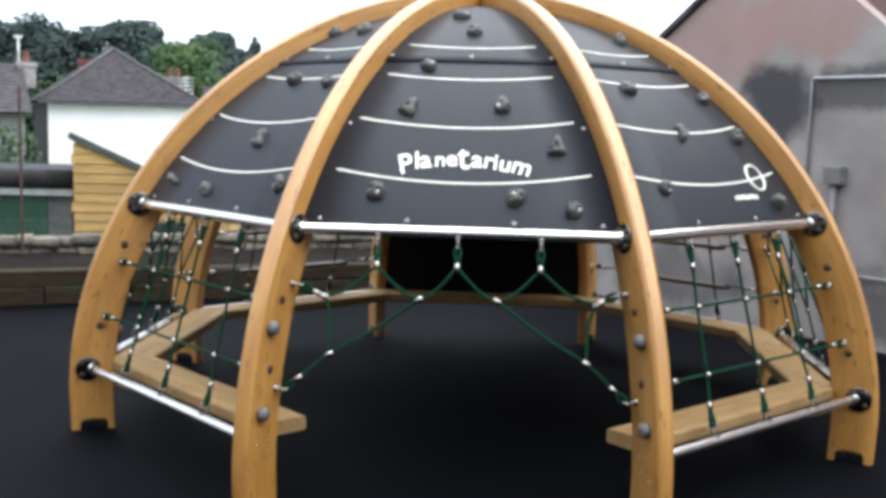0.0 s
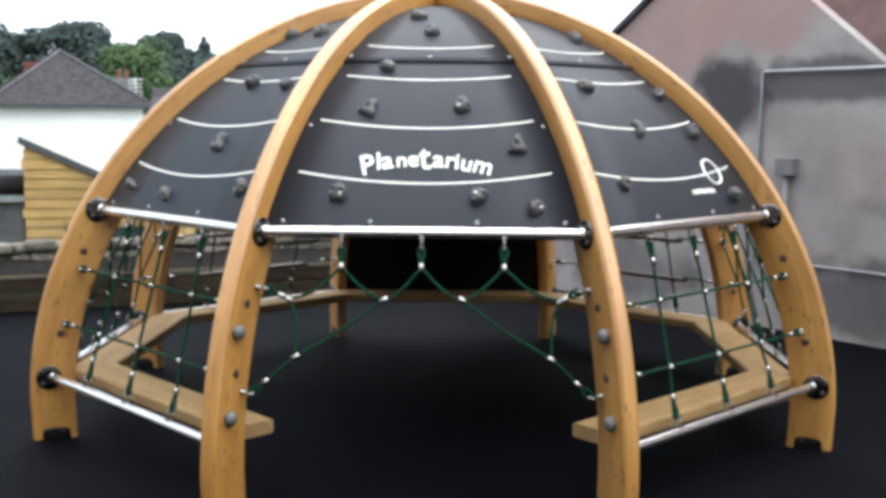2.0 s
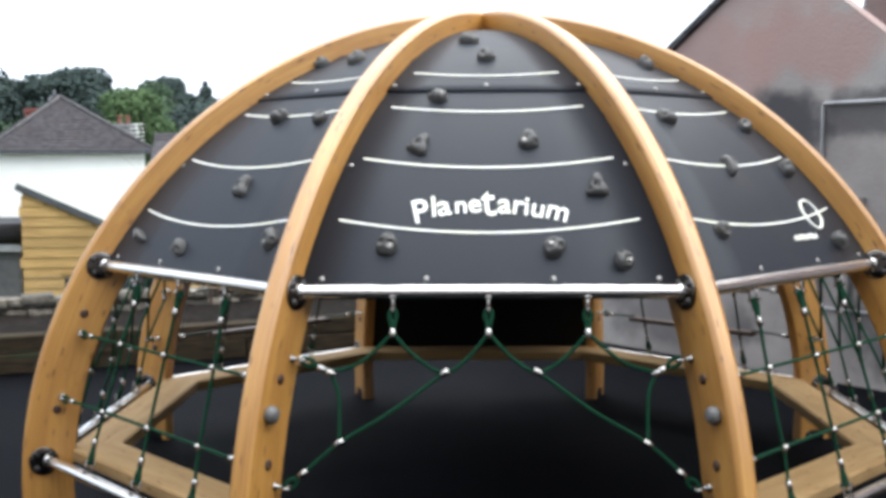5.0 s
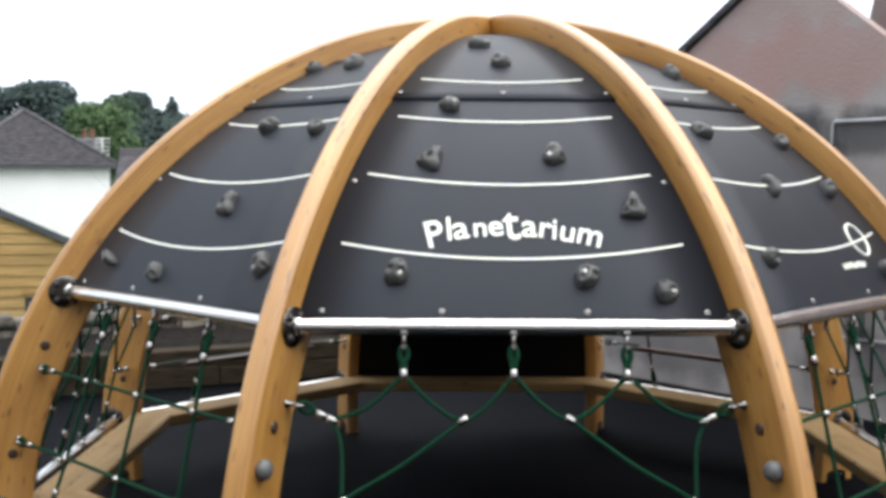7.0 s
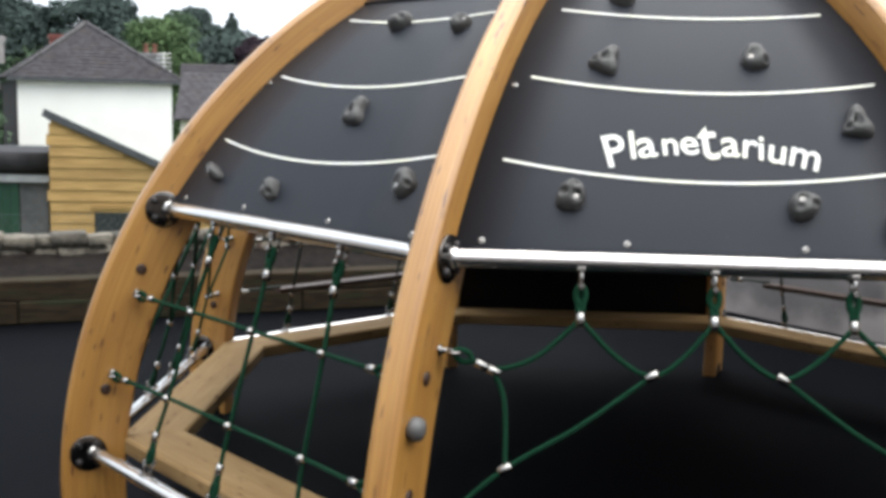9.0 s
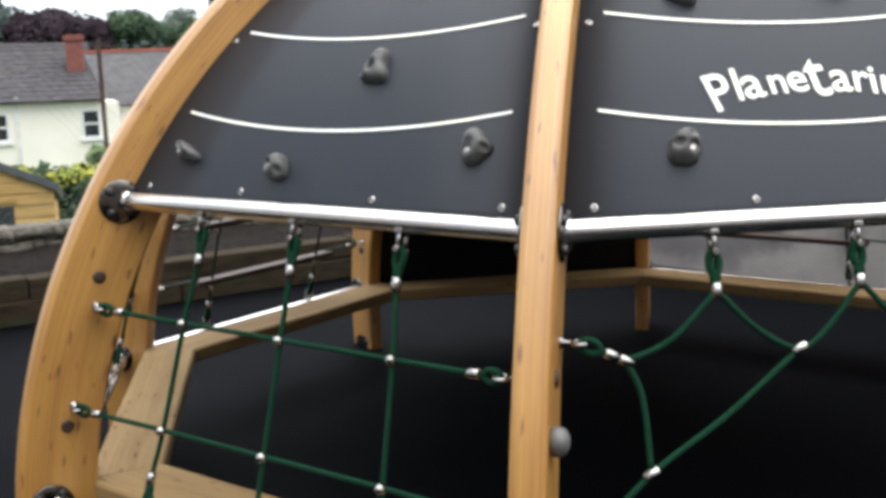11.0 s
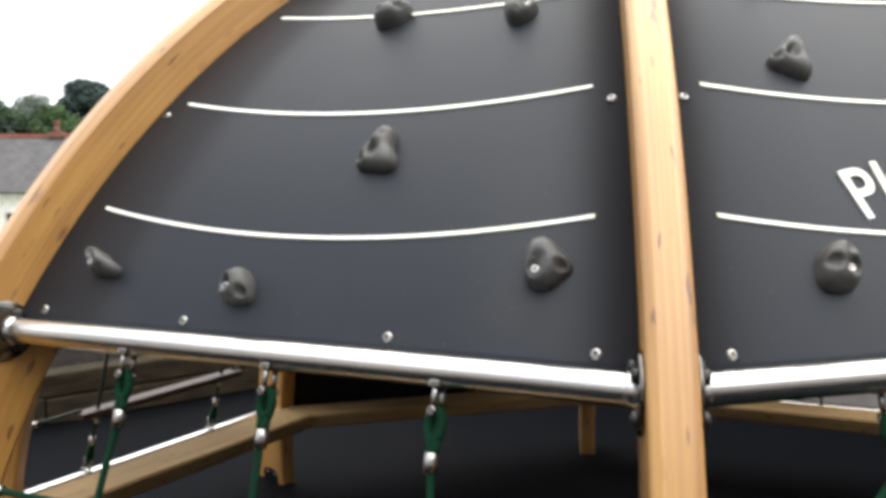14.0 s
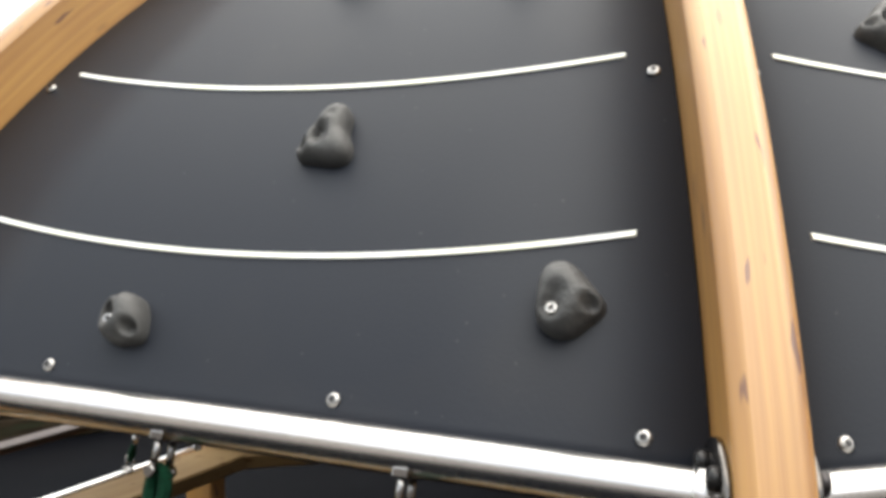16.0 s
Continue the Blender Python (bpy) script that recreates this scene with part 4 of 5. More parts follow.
# ---- timber edge, bank and rubble wall behind the yard ----
edge = thing("retaining_edge", "weathered timber sleepers holding back the bank", "retaining wall", RETAIN.translation, kind="structure")
rnd = random.Random(11)
for z0, z1, o in ((0.0, 0.155, 0.0), (0.158, 0.30, 0.02)):
    u = -12.0 + o * 30
    while u < 4.5:
        w = rnd.uniform(2.0, 2.5)
        b = bmesh.new()
        box(b, u, min(u + w, 4.6) - 0.008, o + rnd.uniform(-0.006, 0.006), 0.22, z0, z1 + rnd.uniform(-0.008, 0.004), bevel=0.012)
        part("sleeper", b, SLEEPER, edge, "", RETAIN)
        u += w
bm = bmesh.new()
n = 90
rows = []
for i in range(n + 1):
    u = -12 + 16.8 * i / n
    rows.append([bm.verts.new((u, v, z + 0.05 * noise.noise(Vector((u * 2.3, v * 3, 1.0))))) for v, z in ((0.2, 0.22), (0.5, 0.27), (0.8, 0.27), (1.1, 0.27), (1.5, 0.29))])
for p, q in zip(rows, rows[1:]):
    for j in range(4):
        fc = bm.faces.new((p[j], q[j], q[j + 1], p[j + 1]))
        fc.smooth = True
bmesh.ops.recalc_face_normals(bm, faces=bm.faces[:])
tagged(link("soil_bank", bm, SOIL, None, "", RETAIN), "dark bare soil between sleepers and stone wall", "soil", kind="stuff")

rub = thing("stone_wall", "low rubble stone wall with dark joints behind the bank", "stone wall", RETAIN @ Vector((-3, 1.6, 0)), kind="structure")
bm = bmesh.new()
box(bm, -12, 4.8, 1.46, 1.80, -0.9, 0.37)
part("core", bm, MORTAR, rub, "", RETAIN)


def stone_data(seed):
    r = random.Random(seed)
    b = bmesh.new()
    bmesh.ops.create_cube(b, size=1.0)
    bmesh.ops.subdivide_edges(b, edges=b.edges[:], cuts=1, use_grid_fill=True)
    for v in b.verts:
        k = 0.5 / max(v.co.length, 0.01)
        v.co = v.co.lerp(v.co * k * 1.25, 0.07)
        v.co += Vector((r.uniform(-0.05, 0.05), r.uniform(-0.04, 0.04), r.uniform(-0.06, 0.06)))
    for fc in b.faces:
        fc.smooth = True
    return data_of("stone", b, [STONE])


STONES = [stone_data(i) for i in range(8)]
z = 0.17
for course in range(3):
    u = -7.0 + rnd.uniform(0, 0.2)
    hgt = (0.05, 0.12, 0.10)[course]
    while u < 4.4:
        w = rnd.choice((0.09, 0.13, 0.18, 0.22, 0.27)) * rnd.uniform(0.85, 1.15)
        t = RETAIN @ Matrix.Translation((u + w / 2, 1.575, z + hgt / 2 + rnd.uniform(-0.015, 0.01))) @ Matrix.Rotation(rnd.uniform(-0.08, 0.08), 4, "Y") \
            @ Matrix.Diagonal((w * 0.99, 0.29 + rnd.uniform(-0.02, 0.02), hgt * rnd.uniform(0.85, 1.15), 1))
        stand("stone", rnd.choice(STONES), rub, "", t)
        u += w + 0.006
    z += hgt * 0.97

# rusty posts with chain-link mesh
fence = thing("mesh_fence", "chain-link fence on rusty steel posts over the stone wall", "fence", RETAIN @ Vector((-2, 1.4, 0.25)))
for u, h in ((-5.78, 1.78), (-3.53, 1.76), (-1.21, 1.76), (0.97, 1.70), (3.22, 1.70)):
    b = bmesh.new()
    for y0, y1, x0, x1 in ((-0.014, 0.014, -0.014, -0.010), (-0.014, -0.010, -0.014, 0.014)):
        box(b, x0, x1, y0, y1, 0.0, h)
    part("post", b, RUST, fence, "", RETAIN @ Matrix.Translation((u, 1.42, 0.15)))
bm = bmesh.new()
step, z0, z1 = 0.075, 0.27, 1.80
u = -9.0
while u < 4.6:
    top_z = z1 if u > 0.3 else 0.62
    for d in ((-1, 1) if u > 1.5 or u < 0.3 else (1,)):
        a, b_ = Vector((u, 1.42, z0)), Vector((u + d * (top_z - z0) * 0.9, 1.42, top_z))
        pipe(bm, [a, b_], 0.0008, 3, smooth=False)
    u += step
for zz, u0 in ((z0, -9), (0.62, -9), (z1, 0.3)):
    pipe(bm, [(u0, 1.42, zz), (4.6, 1.42, zz)], 0.0014, 4, smooth=False)
part("wire_mesh", bm, WIRE, fence, "", RETAIN)

# ---- sheds, garage and houses on the lower ground ----


def roof_courses(bm, a, b, c, d, step=0.28, thick=0.02):
    """Overlapping slate courses on the plane a, b (eaves) to d, c (ridge)."""
    a, b, c, d = (Vector(p) for p in (a, b, c, d))
    n = max(int((d - a).length / step), 2)
    nrm = (b - a).cross(d - a).normalized()
    if nrm.z < 0:
        nrm = -nrm
    for i in range(n):
        t0, t1 = i / n, min((i + 1.12) / n, 1)
        p, q = a.lerp(d, t0) + nrm * (thick + 0.01), b.lerp(c, t0) + nrm * (thick + 0.01)
        r, s = b.lerp(c, t1) + nrm * 0.006, a.lerp(d, t1) + nrm * 0.006
        lo = [p - nrm * thick, q - nrm * thick]
        v = [bm.verts.new(x) for x in (p, q, r, s, *lo)]
        bm.faces.new(v[:4])
        bm.faces.new((v[4], v[5], v[1], v[0]))
    v = [bm.verts.new(x - nrm * 0.03) for x in (a, b, c, d)]
    bm.faces.new(v)
    return bm


def chimney(parent, x, y, z, w, h, m, pots=1, mat=None):
    b = bmesh.new()
    box(b, x - w / 2, x + w / 2, y - 0.25, y + 0.25, z, z + h, bevel=0.01)
    box(b, x - w / 2 - 0.05, x + w / 2 + 0.05, y - 0.3, y + 0.3, z + h - 0.14, z + h - 0.02)
    ch = part("chimney", b, mat or BRICK, parent, "", m)
    for i in range(pots):
        b = bmesh.new()
        lathe(b, [(0.11, 0), (0.09, 0.1), (0.085, 0.28), (0.11, 0.30), (0.11, 0.34), (0.08, 0.34)], 12, Matrix.Translation((x + (i - (pots - 1) / 2) * 0.32, y, z + h)))
        part("chimney_pot", b, TERRACOTTA, ch, "", m)
    return ch


def window(parent, x, z, w, h, m, y=0.0, bars=1):
    b = bmesh.new()
    t = 0.055
    for q in ((x, x + w, z, z + t), (x, x + w, z + h - t, z + h), (x, x + t, z + t, z + h - t), (x + w - t, x + w, z + t, z + h - t),
              (x + t, x + w - t, z + h / 2 - 0.025, z + h / 2 + 0.025)):
        box(b, q[0], q[1], y - 0.03, y + 0.04, q[2], q[3])
    wn_ = part("window", b, UPVC, parent, "white sash window", m)
    for k in (0, 1):
        b = bmesh.new()
        box(b, x + t, x + w - t, y - 0.014, y - 0.004, z + t + k * h / 2 - (0.03 if k else 0), z + h / 2 - 0.025 + k * (h / 2 - 0.03))
        part("pane", b, GLASS, wn_, "", m)
    b = bmesh.new()
    box(b, x - 0.06, x + w + 0.06, y - 0.09, y + 0.02, z - 0.07, z)
    part("sill", b, UPVC, wn_, "", m)


# golden board shed
shed = thing("shed", "golden timber board shed with a grey felt lean-to roof", "shed", (-4.9, 8.7, -1.0))
SM = Matrix.Translation((-5.91, 8.28, 0)) @ spin(9)
L = 2.15


def shed_top(x):
    return 1.38 - 0.455 * x


bm = bmesh.new()
prism(bm, [(0.02, -1.1), (L - 0.02, -1.1), (L - 0.02, shed_top(L) - 0.02), (0.02, shed_top(0) - 0.02)], 0.02, 1.6)
for v in bm.verts:
    v.co.z -= 0.17 * (v.co.y - 0.02) if v.co.z > 0 else 0
part("body", bm, SHED_BOARD, shed, "", SM)
z = -1.05
rnd = random.Random(5)
while z < 1.25:
    h = 0.135
    x1 = min(L, (1.38 - (z + h)) / 0.455)
    wins = (0.52, 1.72) if z + h < 0.22 and z > -0.5 else None
    for a, b_ in ([(0, wins[0]), (wins[1], L)] if wins else [(-0.03 if rnd.random() < 0.3 else 0.0, x1)]):
        x_1 = min(b_, x1)
        x_0 = a
        if x_1 - x_0 < 0.06:
            continue
        b = bmesh.new()
        v = [b.verts.new(p) for p in ((x_0, -0.012, z), (x_1, -0.012, z), (x_1, 0.004, z + h - 0.003), (x_0, 0.004, z + h - 0.003),
                                      (x_0, 0.025, z), (x_1, 0.025, z), (x_1, 0.025, z + h - 0.003), (x_0, 0.025, z + h - 0.003))]
        for q in ((0, 1, 2, 3), (5, 4, 7, 6), (4, 5, 1, 0), (3, 2, 6, 7), (4, 0, 3, 7), (1, 5, 6, 2)):
            b.faces.new([v[i] for i in q])
        part("board", b, SHED_BOARD, shed, "", SM)
    z += h
b = bmesh.new()
box(b, 0.52, 1.72, -0.006, 0.012, -0.46, 0.20)
part("window", b, GLASS, shed, "dark shed window", SM)
b = bmesh.new()
box(b, 0.48, 1.76, -0.03, 0.01, 0.205, 0.245)
part("lintel", b, SHED_BOARD, shed, "", SM)
b = bmesh.new()
t = Matrix.Translation((-0.02, 0, shed_top(-0.02))) @ Matrix.Rotation(math.atan(0.455), 4, "Y")
box(b, -0.02, L * 1.14, -0.06, 1.7, -0.07, 0.02, t, bevel=0.008)
for v in b.verts:
    v.co.z -= 0.17 * (v.co.y + 0.06)
part("roof", b, FELT, shed, "", SM)

# garage with a green door
gar = thing("garage", "low grey garage with a green door and dark rolled roof", "garage", (-7, 8.9, -1.4))
GM = Matrix.Translation((-6.08, 8.62, 0)) @ spin(5)
b = bmesh.new()
box(b, -4.5, 0.0, 0.0, 3.0, -1.6, 0.60)
part("wall", b, GARAGE_WALL, gar, "", GM)
b = bmesh.new()
pipe(b, [(-4.7, -0.08, 0.74), (0.1, -0.08, 0.74)], 0.13, 16)
box(b, -4.7, 0.1, -0.05, 3.1, 0.60, 0.80)
part("roof", b, TAR, gar, "", GM)
b = bmesh.new()
box(b, -4.6, 0.05, -0.10, -0.01, 0.50, 0.59)
part("fascia", b, PALE_PIPE, gar, "", GM)
b = bmesh.new()
box(b, -2.95, -0.35, -0.012, 0.01, -1.5, 0.47)
door = part("door", b, GREEN_DOOR, gar, "green boarded garage door", GM)
for i in range(26):
    b = bmesh.new()
    box(b, -2.95 + i * 0.1, -2.855 + i * 0.1, -0.03, -0.012, -1.5, 0.47)
    part("board", b, GREEN_DOOR, door, "", GM)

# white house with a hipped slate roof
hou = thing("house", "white rendered house with a hipped slate roof", "house", (-14.5, 33.4, -3.2), "houses below the yard")
HM = Matrix.Translation((-14.62, 33.54, 0)) @ spin(28)
b = bmesh.new()
box(b, -2.65, 2.65, 0.0, 7.4, -3.6, 2.0)
part("wall", b, WHITEWASH, hou, "", HM)
b = bmesh.new()
box(b, -2.70, -2.655, 0.03, 7.4, -3.6, 2.0)
part("side_wing", b, SLATE, hou, "slate-hung side", HM)
b = bmesh.new()
E0, AP = 2.13, 4.20
pa, pb, pc, pd = (-2.95, -0.3, E0), (2.95, -0.3, E0), (2.95, 7.7, E0), (-2.95, 7.7, E0)
r0, r1 = (0.02, 2.7, AP), (0.02, 5.6, AP)
roof_courses(b, pa, pb, r0, r0)
roof_courses(b, pb, pc, r1, r0)
roof_courses(b, pd, pa, r0, r1)
roof_courses(b, pc, pd, r1, r1)
roof = tagged(part("roof", b, SLATE, hou, "", HM), kind="stuff")
b = bmesh.new()
for p in (pa, pb):
    pipe(b, [Vector(p) + Vector((0, 0, 0.03)), Vector(r0) + Vector((0, 0, 0.05))], 0.075, 6)
pipe(b, [Vector(r0) + Vector((0, 0, 0.05)), Vector(r1) + Vector((0, 0, 0.05))], 0.09, 6)
part("ridge", b, HIP_TILE, roof, "", HM)
b = bmesh.new()
box(b, -3.0, 3.0, -0.38, -0.24, 2.01, 2.14)
part("gutter", b, FELT, hou, "", HM)
chimney(hou, -0.6, 6.1, 3.0, 0.70, 0.92, HM, 0)
chimney(hou, 2.55, 3.6, 2.2, 0.75, 1.05, HM, 2, GREY_BOX)
aer = thing("aerial", "thin metal rooftop television aerial", "aerial", HM @ Vector((2.6, 1.0, 2.4)))
b = bmesh.new()
pipe(b, [(2.70, 1.65, 2.1), (2.70, 1.65, 3.22)], 0.02, 6)
for i in range(6):
    pipe(b, [(2.42 + 0.02 * (i % 2), 1.65, 2.38 + i * 0.155), (2.98, 1.65, 2.40 + i * 0.155)], 0.018, 6)
part("rods", b, UPVC, aer, "", HM)

# lower house to its side
ho2 = thing("house", "slate-roofed house partly hidden behind the white one", "house", (-11.5, 40, -3.2), "houses below the yard")
M2 = Matrix.Translation((-12.75, 37.9, 0)) @ spin(16)
b = bmesh.new()
box(b, 0.0, 5.0, 0.0, 6.0, -3.6, 1.0)
part("wall", b, CREAM, ho2, "", M2)
b = bmesh.new()
roof_courses(b, (-0.1, -0.3, 0.95), (5.2, -0.3, 0.95), (5.2, 3.0, 2.95), (-0.1, 3.0, 2.95))
roof_courses(b, (5.2, 6.3, 0.95), (-0.1, 6.3, 0.95), (-0.1, 3.0, 2.95), (5.2, 3.0, 2.95))
tagged(part("roof", b, SLATE, ho2, "", M2), kind="stuff")
window(ho2, 0.4, -0.6, 0.8, 1.1, M2)

# terrace at the other side of the white house
ho3 = thing("house", "long slate-roofed house with a stone chimney", "house", (-17, 25, -3.2), "houses below the yard")
M3 = Matrix.Translation((-14.50, 25.4, 0)) @ spin(30)
b = bmesh.new()
box(b, -9.0, -0.1, 0.0, 6.0, -3.6, 1.68)
part("wall", b, GREY_BOX, ho3, "", M3)
b = bmesh.new()
roof_courses(b, (-9.2, -0.3, 1.64), (0.1, -0.3, 1.64), (0.1, 3.0, 3.2), (-9.2, 3.0, 3.2))
roof_courses(b, (0.1, 6.3, 1.64), (-9.2, 6.3, 1.64), (-9.2, 3.0, 3.2), (0.1, 3.0, 3.2))
tagged(part("roof", b, SLATE, ho3, "", M3), kind="stuff")
chimney(ho3, 0.22, 2.9, 2.45, 0.56, 0.82, M3, 1, PALE_STACK)
mast = thing("mast", "thin pale pole standing above the roofs", "pole", M3 @ Vector((0.0, 2.9, 3.2)))
b = bmesh.new()
pipe(b, [(0.0, 2.9, 3.1), (0.0, 2.9, 4.08)], 0.030, 8)
box(b, -0.13, 0.13, 2.85, 2.95, 4.04, 4.12)
part("pole", b, UPVC, mast, "", M3)

# cream cottage with a brick chimney
cot = thing("house", "cream cottage with a slate roof and brick chimney", "cottage", (-6, 26, -3.2), "houses below the yard")
M4 = Matrix.Translation((-5.68, 24.85, 0)) @ spin(11)
b = bmesh.new()
box(b, -3.3, 0.0, 0.0, 5.0, -3.6, 1.02)
part("wall", b, CREAM, cot, "", M4)
b = bmesh.new()
roof_courses(b, (-3.45, -0.25, 0.98), (0.15, -0.25, 0.98), (-0.28, 2.6, 2.28), (-3.45, 2.6, 2.28), thick=0.008)
roof_courses(b, (0.15, 5.2, 0.98), (-3.45, 5.2, 0.98), (-3.45, 2.6, 2.28), (-0.28, 2.6, 2.28))
roof_courses(b, (0.15, -0.25, 0.98), (0.15, 5.2, 0.98), (-0.28, 2.6, 2.28), (-0.28, 2.6, 2.28))
tagged(part("roof", b, SLATE, cot, "", M4), kind="stuff")
chimney(cot, -0.45, 1.55, 1.55, 0.44, 1.12, M4, 0)
b = bmesh.new()
box(b, -0.70, -0.20, 1.26, 1.31, 1.60, 1.67)
part("flashing", b, UPVC, cot, "white mortar flashing", M4)
window(cot, -0.46, 0.0, 0.46, 0.74, M4)
b = bmesh.new()
box(b, 0.003, 0.48, 0.02, 3.0, -3.6, 0.90)
part("side_wall", b, CREAM, cot, "", M4)
window(cot, -2.7, 0.0, 0.5, 0.72, M4)
b = bmesh.new()
box(b, -2.02, -1.94, -0.06, 0.0, -2.5, 1.1)
part("downpipe", b, UPVC, cot, "", M4)

# farther terrace with a red ridge
ho5 = thing("house", "pale terrace with slate roof and red ridge tiles", "house", (-4, 31, -3.2), "houses below the yard")
M5 = Matrix.Translation((-7.6, 29.2, 0)) @ spin(-11)
b = bmesh.new()
box(b, 0.0, 9.0, 0.0, 6.0, -3.6, 0.76)
part("wall", b, WHITEWASH, ho5, "", M5)
b = bmesh.new()
roof_courses(b, (-0.2, -0.25, 0.72), (9.2, -0.25, 0.72), (9.2, 3.4, 2.32), (-0.2, 3.4, 2.32), thick=0.006)
roof_courses(b, (9.2, 6.3, 0.72), (-0.2, 6.3, 0.72), (-0.2, 3.4, 2.32), (9.2, 3.4, 2.32))
tagged(part("roof", b, PALE_SLATE, ho5, "", M5), kind="stuff")
window(ho5, 2.95, -0.75, 0.75, 0.95, M5)
b = bmesh.new()
box(b, -0.2, 9.2, 3.3, 3.5, 2.31, 2.40)
part("ridge", b, RED_RIDGE, ho5, "", M5)
chimney(ho5, 3.6, 3.4, 2.25, 0.4, 0.2, M5, 1, TERRACOTTA)

# ---- planting ----


def leaf_cloud(bm, blobs, count, size, seed, flat=0.35):
    """Many small bent leaf clumps scattered through the outer part of several lobes."""
    r = random.Random(seed)
    for _ in range(count):
        c, rad = r.choice(blobs)
        d = Vector((r.gauss(0, 1), r.gauss(0, 1), r.gauss(0, 1))).normalized()
        p = Vector(c) + Vector((d.x * rad[0], d.y * rad[1], d.z * rad[2])) * (r.uniform(0.35, 1.04) ** 0.7)
        s = size * r.uniform(0.5, 1.3)
        n = (d + Vector((r.uniform(-1, 1), r.uniform(-1, 1), r.uniform(-0.4, 1)))).normalized()
        u = n.orthogonal().normalized()
        w = n.cross(u)
        a = r.uniform(0, 6.28)
        u, w = u * math.cos(a) + w * math.sin(a), w * math.cos(a) - u * math.sin(a)
        v = [bm.verts.new(p + u * s * x + w * s * y + n * s * h) for x, y, h in ((-0.6, -0.2, -flat), (0.1, -0.5, 0.1), (0.7, 0.1, -flat), (0.0, 0.55, 0.1))]
        bm.faces.new((v[0], v[1], v[3]))
        bm.faces.new((v[1], v[2], v[3]))
    return bm


def tree(x, y, top, wide, mat, seed, label, conifer=False, count=13000, size=0.26):
    z0 = terrain(x, y)
    r = random.Random(seed)
    tr = thing("tree", label, "tree", (x, y, z0), "trees behind the houses")
    h = top - z0
    b = bmesh.new()
    pipe(b, arc_points([(x, y, z0 - 0.3), (x + r.uniform(-0.2, 0.2), y, z0 + h * 0.3), (x, y, z0 + h * 0.75)], 4), [0.05 * h * (1 - i / 11) + 0.03 for i in range(9)], 8)
    for i in range(5):
        a = r.uniform(0, 6.28)
        zz = z0 + h * r.uniform(0.3, 0.6)
        pipe(b, [(x, y, zz), (x + math.cos(a) * wide * 0.4, y + math.sin(a) * wide * 0.4, zz + h * 0.2)], [0.018 * h, 0.006 * h], 6)
    part("trunk", b, BARK, tr)
    blobs = []
    if conifer:
        for i in range(15):
            k = i / 14
            rr = wide * 0.5 * (1 - k) ** 0.8 + 0.16
            for j in range(4):
                a = r.uniform(0, 6.28)
                off = rr * (0.55 if k < 0.8 else 0.15)
                blobs.append(((x + math.cos(a) * off, y + math.sin(a) * off, z0 + h * (0.2 + 0.78 * k)), (rr * 0.7, rr * 0.7, min(h * 0.06, rr * 0.8))))
    else:
        for i in range(26):
            a, q = r.uniform(0, 6.28), r.uniform(0, 1) ** 0.5
            rr = wide * r.uniform(0.20, 0.31)
            down = rr * 0.6 + r.uniform(0, 1) ** 1.3 * min(0.62 * h, wide * 1.05)
            k = min(down / (wide * 0.5), 1.0)
            lim = max(wide * 0.5 * math.sqrt(k * (2 - k)) - rr * 0.75, 0.0)
            blobs.append(((x + math.cos(a) * q * lim, y + math.sin(a) * q * lim, top - down), (rr, rr, rr * 0.75)))
    b = bmesh.new()
    leaf_cloud(b, blobs, count, size, seed)
    part("crown", b, mat, tr, "", None)
    return tr


DARK_L, MID_L = "dark green broad tree behind the houses", "mid-green leafy tree behind the houses"
for tx, ty, th, tw, mt, sd in ((-31.5, 57, 7.2, 5.2, LEAF_DARK, 1), (-28.7, 57.6, 7.5, 5.6, LEAF_DARK, 2), (-26.6, 58.3, 7.2, 5.0, LEAF_DARK, 3), (-23.3, 59.3, 7.4, 5.2, LEAF_DARK, 4),
                               (-20.9, 65.4, 7.3, 4.4, LEAF_MID, 6), (-19.0, 66, 6.3, 4.2, LEAF_DARK, 9), (-35.0, 58, 7.0, 5.0, LEAF_DARK, 10), (-15.2, 74, 5.9, 8.5, LEAF_DARK, 11),
                               (-29.8, 60, 5.9, 6.0, LEAF_DARK, 24), (-25.2, 61, 5.7, 6.0, LEAF_DARK, 25), (-22.0, 62, 5.3, 5.5, LEAF_DARK, 26), (-33.0, 60, 5.8, 6.0, LEAF_DARK, 27)):
    tree(tx, ty, th, tw, mt, sd, MID_L if mt == LEAF_MID else DARK_L, size=0.26)
tree(-18.5, 52.6, 5.6, 4.9, LEAF_LIGHT, 5, "light green rounded tree behind the houses", count=9000, size=0.20)
tree(-21.2, 70.5, 7.7, 2.8, LEAF_DARK, 7, "dark narrow tree against the sky", count=6000, size=0.22)
tree(-18.8, 71.1, 7.5, 7.4, LEAF_DARK, 8, "dark pointed conifer against the sky", True, 3500, 0.24)
tree(-16.4, 60, 5.5, 7.5, LEAF_DARK, 12, DARK_L)
# the farthest trees carry their haze as a paler leaf colour
PURPLE_L, HAZE_L = "dark purple broad tree behind the cottages", "tree on the distant slope, haze put into its pale leaf colour"
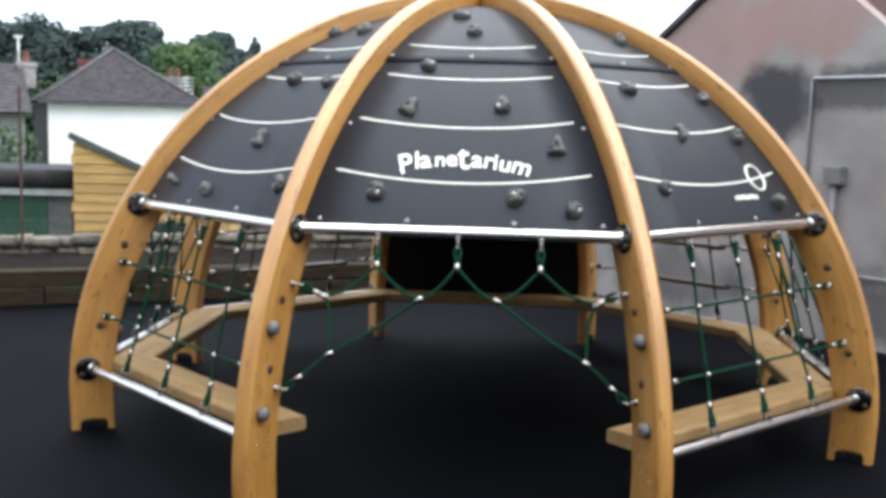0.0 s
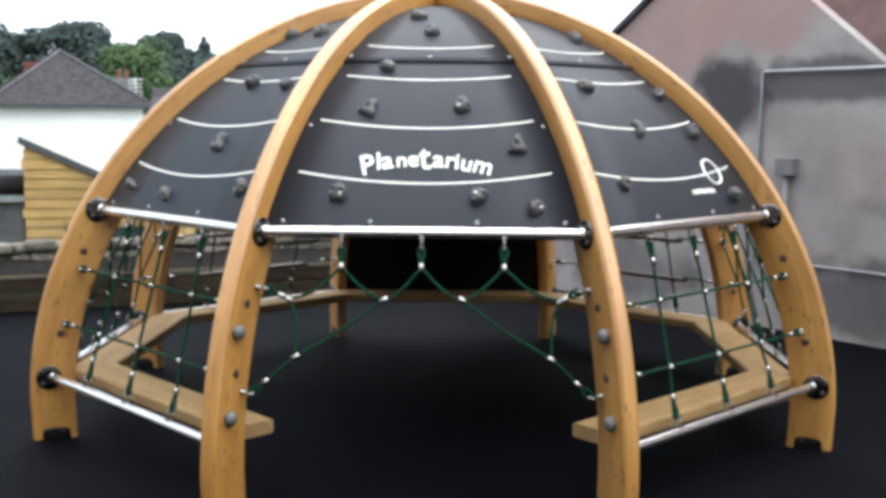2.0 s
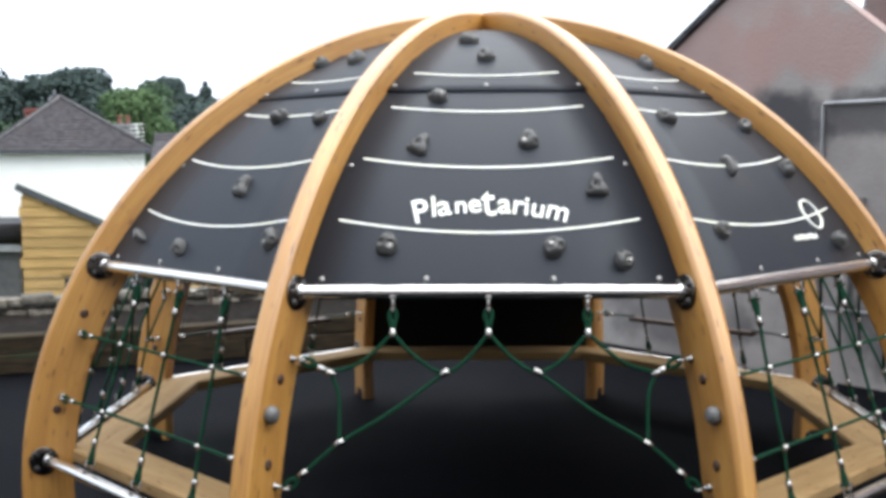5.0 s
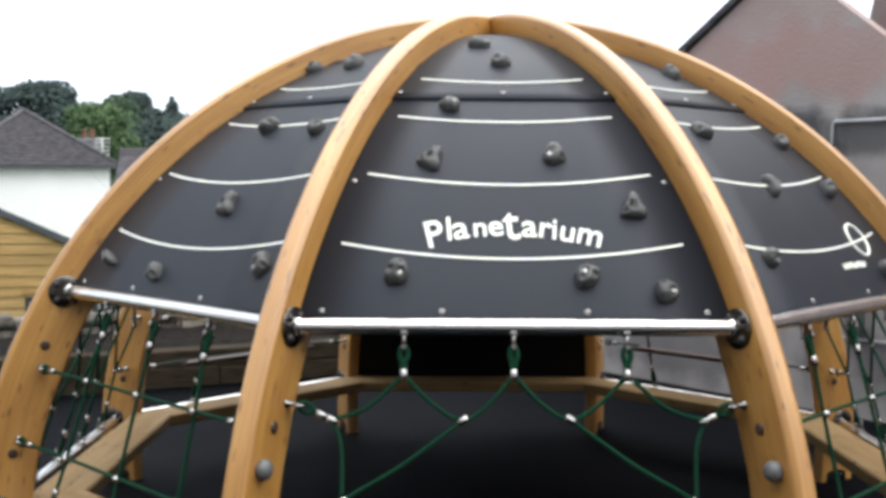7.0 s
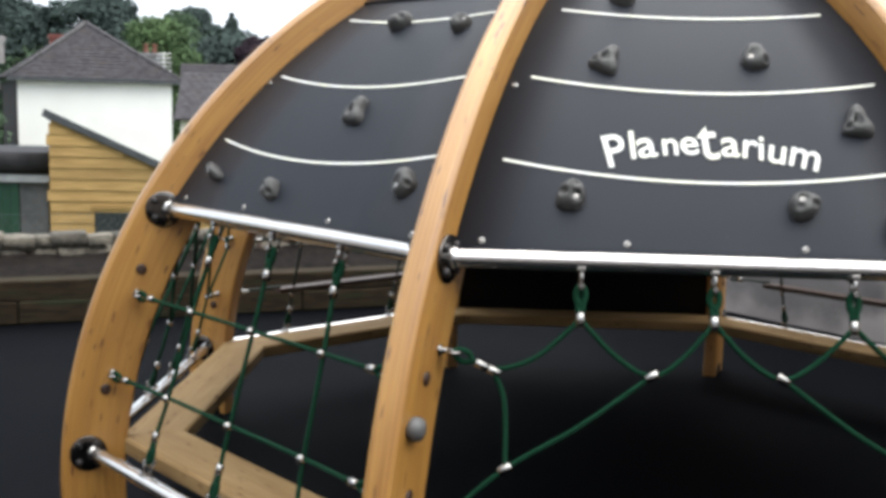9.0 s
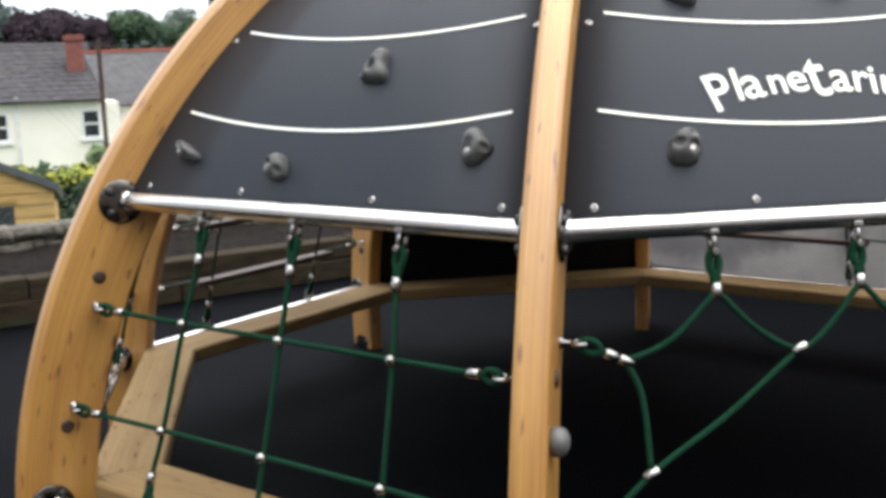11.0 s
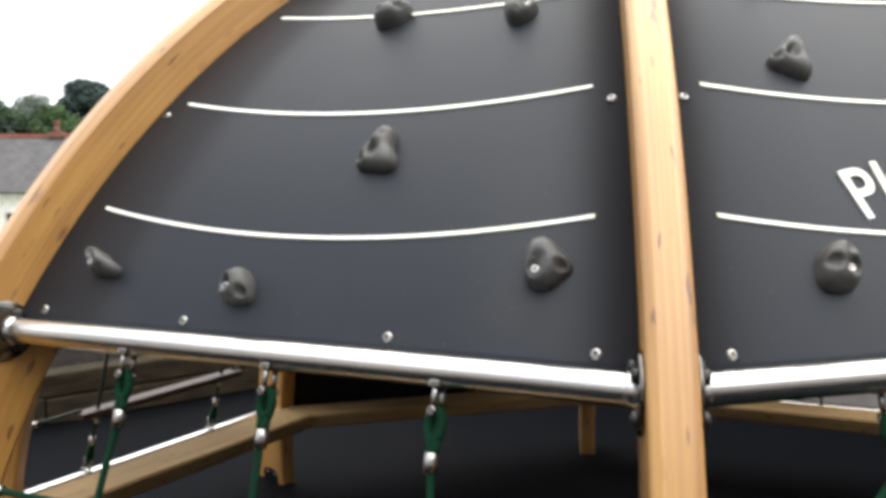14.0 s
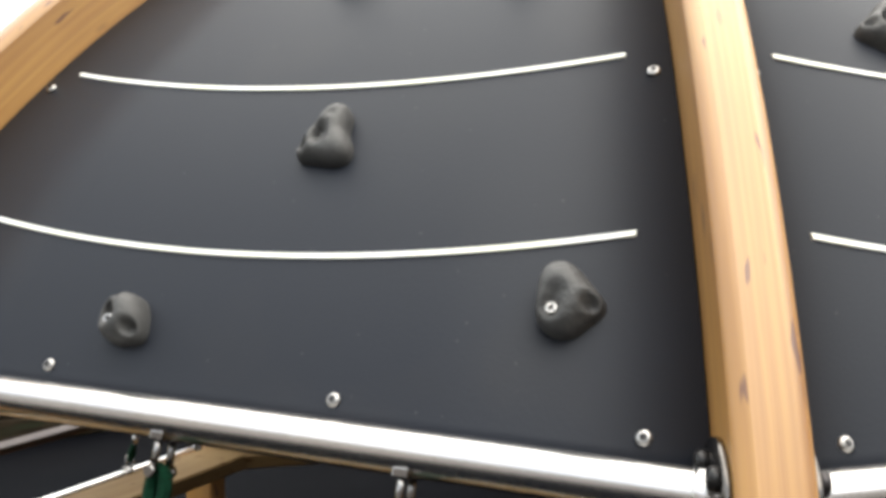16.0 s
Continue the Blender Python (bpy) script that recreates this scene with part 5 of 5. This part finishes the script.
for tx, ty, th, tw, mt, sd, lb in ((-12.0, 55.6, 5.05, 3.4, LEAF_PURPLE, 13, PURPLE_L), (-13.8, 56.0, 4.9, 3.2, LEAF_PURPLE, 33, PURPLE_L), (-10.8, 57.0, 4.7, 2.6, LEAF_PURPLE, 34, PURPLE_L),
                                   (-8.8, 58.0, 5.05, 4.4, LEAF_MID, 14, MID_L), (-6.2, 58.6, 4.2, 3.2, LEAF_MID, 15, MID_L), (-4.9, 57.0, 4.5, 2.8, LEAF_LIGHT, 21, MID_L),
                                   (-3.3, 58.6, 5.9, 3.2, LEAF_DARK, 16, DARK_L), (-18.8, 62.0, 5.5, 6.5, LEAF_MID, 23, MID_L), (1.5, 66.0, 4.6, 7.0, LEAF_MID, 17, MID_L),
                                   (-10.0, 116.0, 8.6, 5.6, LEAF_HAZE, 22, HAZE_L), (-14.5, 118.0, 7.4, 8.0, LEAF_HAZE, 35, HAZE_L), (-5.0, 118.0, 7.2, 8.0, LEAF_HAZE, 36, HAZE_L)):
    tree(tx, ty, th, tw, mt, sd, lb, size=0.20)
for i, (tx, ty, th, tw) in enumerate(((-18.5, 57, 3.6, 7), (-13.0, 58, 3.4, 7), (-8.0, 58, 3.5, 7), (-3.0, 59, 3.6, 7), (2.5, 60, 3.8, 7), (-27.5, 57, 4.6, 8), (-34.0, 58, 5.0, 8))):
    tree(tx, ty, th, tw, LEAF_MID if i % 2 else LEAF_DARK, 60 + i, "low leafy tree filling the gap behind roofs", count=5000)
tree(-11.1, 15.0, 1.75, 3.3, LEAF_MID, 18, "leafy garden shrub below the long house", count=3500, size=0.10)
tree(-13.2, 15.6, 1.5, 3.0, LEAF_MID, 19, "leafy garden shrub below the long house", count=3000, size=0.10)


def hedge(name, label, at, sx, sy, sz, mat, mat2, seed, count, size):
    z0 = terrain(at[0], at[1])
    hd = thing(name, label, "hedge", (at[0], at[1], z0))
    r = random.Random(seed)
    for nm, mt, k, cnt, zz in (("low_leaves", mat2, 0.8, count, -0.9), ("inner_leaves", mat2, 0.9, count, -0.2), ("top_leaves", mat, 1.0, count, 0.06)):
        blobs = []
        for i in range(14):
            x = r.uniform(-1, 1) * sx
            blobs.append(((at[0] + x, at[1] + r.uniform(-0.5, 0.5) * sy, at[2] + zz * sz + r.uniform(-0.12, 0.12) * sz), (sx * 0.22, sy * 0.5, sz * (0.55 if zz < 0 else 0.28))))
        b = bmesh.new()
        leaf_cloud(b, blobs, cnt, size, seed + int(10 * k))
        part(nm, b, mt, hd)
    b = bmesh.new()
    for i in range(9):
        x = at[0] + r.uniform(-0.8, 0.8) * sx
        pipe(b, [(x, at[1], z0 - 0.1), (x + r.uniform(-0.1, 0.1), at[1], at[2])], 0.025, 6)
    part("stems", b, BARK, hd)


hedge("hedge", "golden-topped clipped hedge by the shed", (-4.45, 12.1, 0.14), 1.15, 0.8, 0.55, LEAF_GOLD, LEAF_MID, 40, 2400, 0.085)
hedge("shrub", "loose green shrub by the cottage", (-4.15, 17.0, 0.05), 0.6, 0.5, 0.7, LEAF_PALE, LEAF_LIGHT, 44, 800, 0.07)

# low hills at the skyline
bm = bmesh.new()
n = 80
rows = []
for i in range(n + 1):
    a = radians(-75 + 150 * i / n)
    top_z = 34 + 9 * noise.noise(Vector((a * 3.1, 0.3, 0))) + 5 * noise.noise(Vector((a * 9, 2.3, 0)))
    rows.append([bm.verts.new((math.sin(a) * d, math.cos(a) * d, z)) for d, z in ((480, -10), (560, top_z * 0.55), (700, top_z))])
for p, q in zip(rows, rows[1:]):
    for j in range(2):
        fc = bm.faces.new((p[j], p[j + 1], q[j + 1], q[j]))
        fc.smooth = True
# the hills' haze is painted as a pale grey-green base colour
HILL = material("haze_tinted_hill", (0.16, 0.20, 0.16), 0.95, col2=(0.11, 0.15, 0.12), scale=0.02)
tagged(link("backdrop", bm, HILL), "wooded hills along the skyline, haze put into their pale colour", "hills", kind="structure")
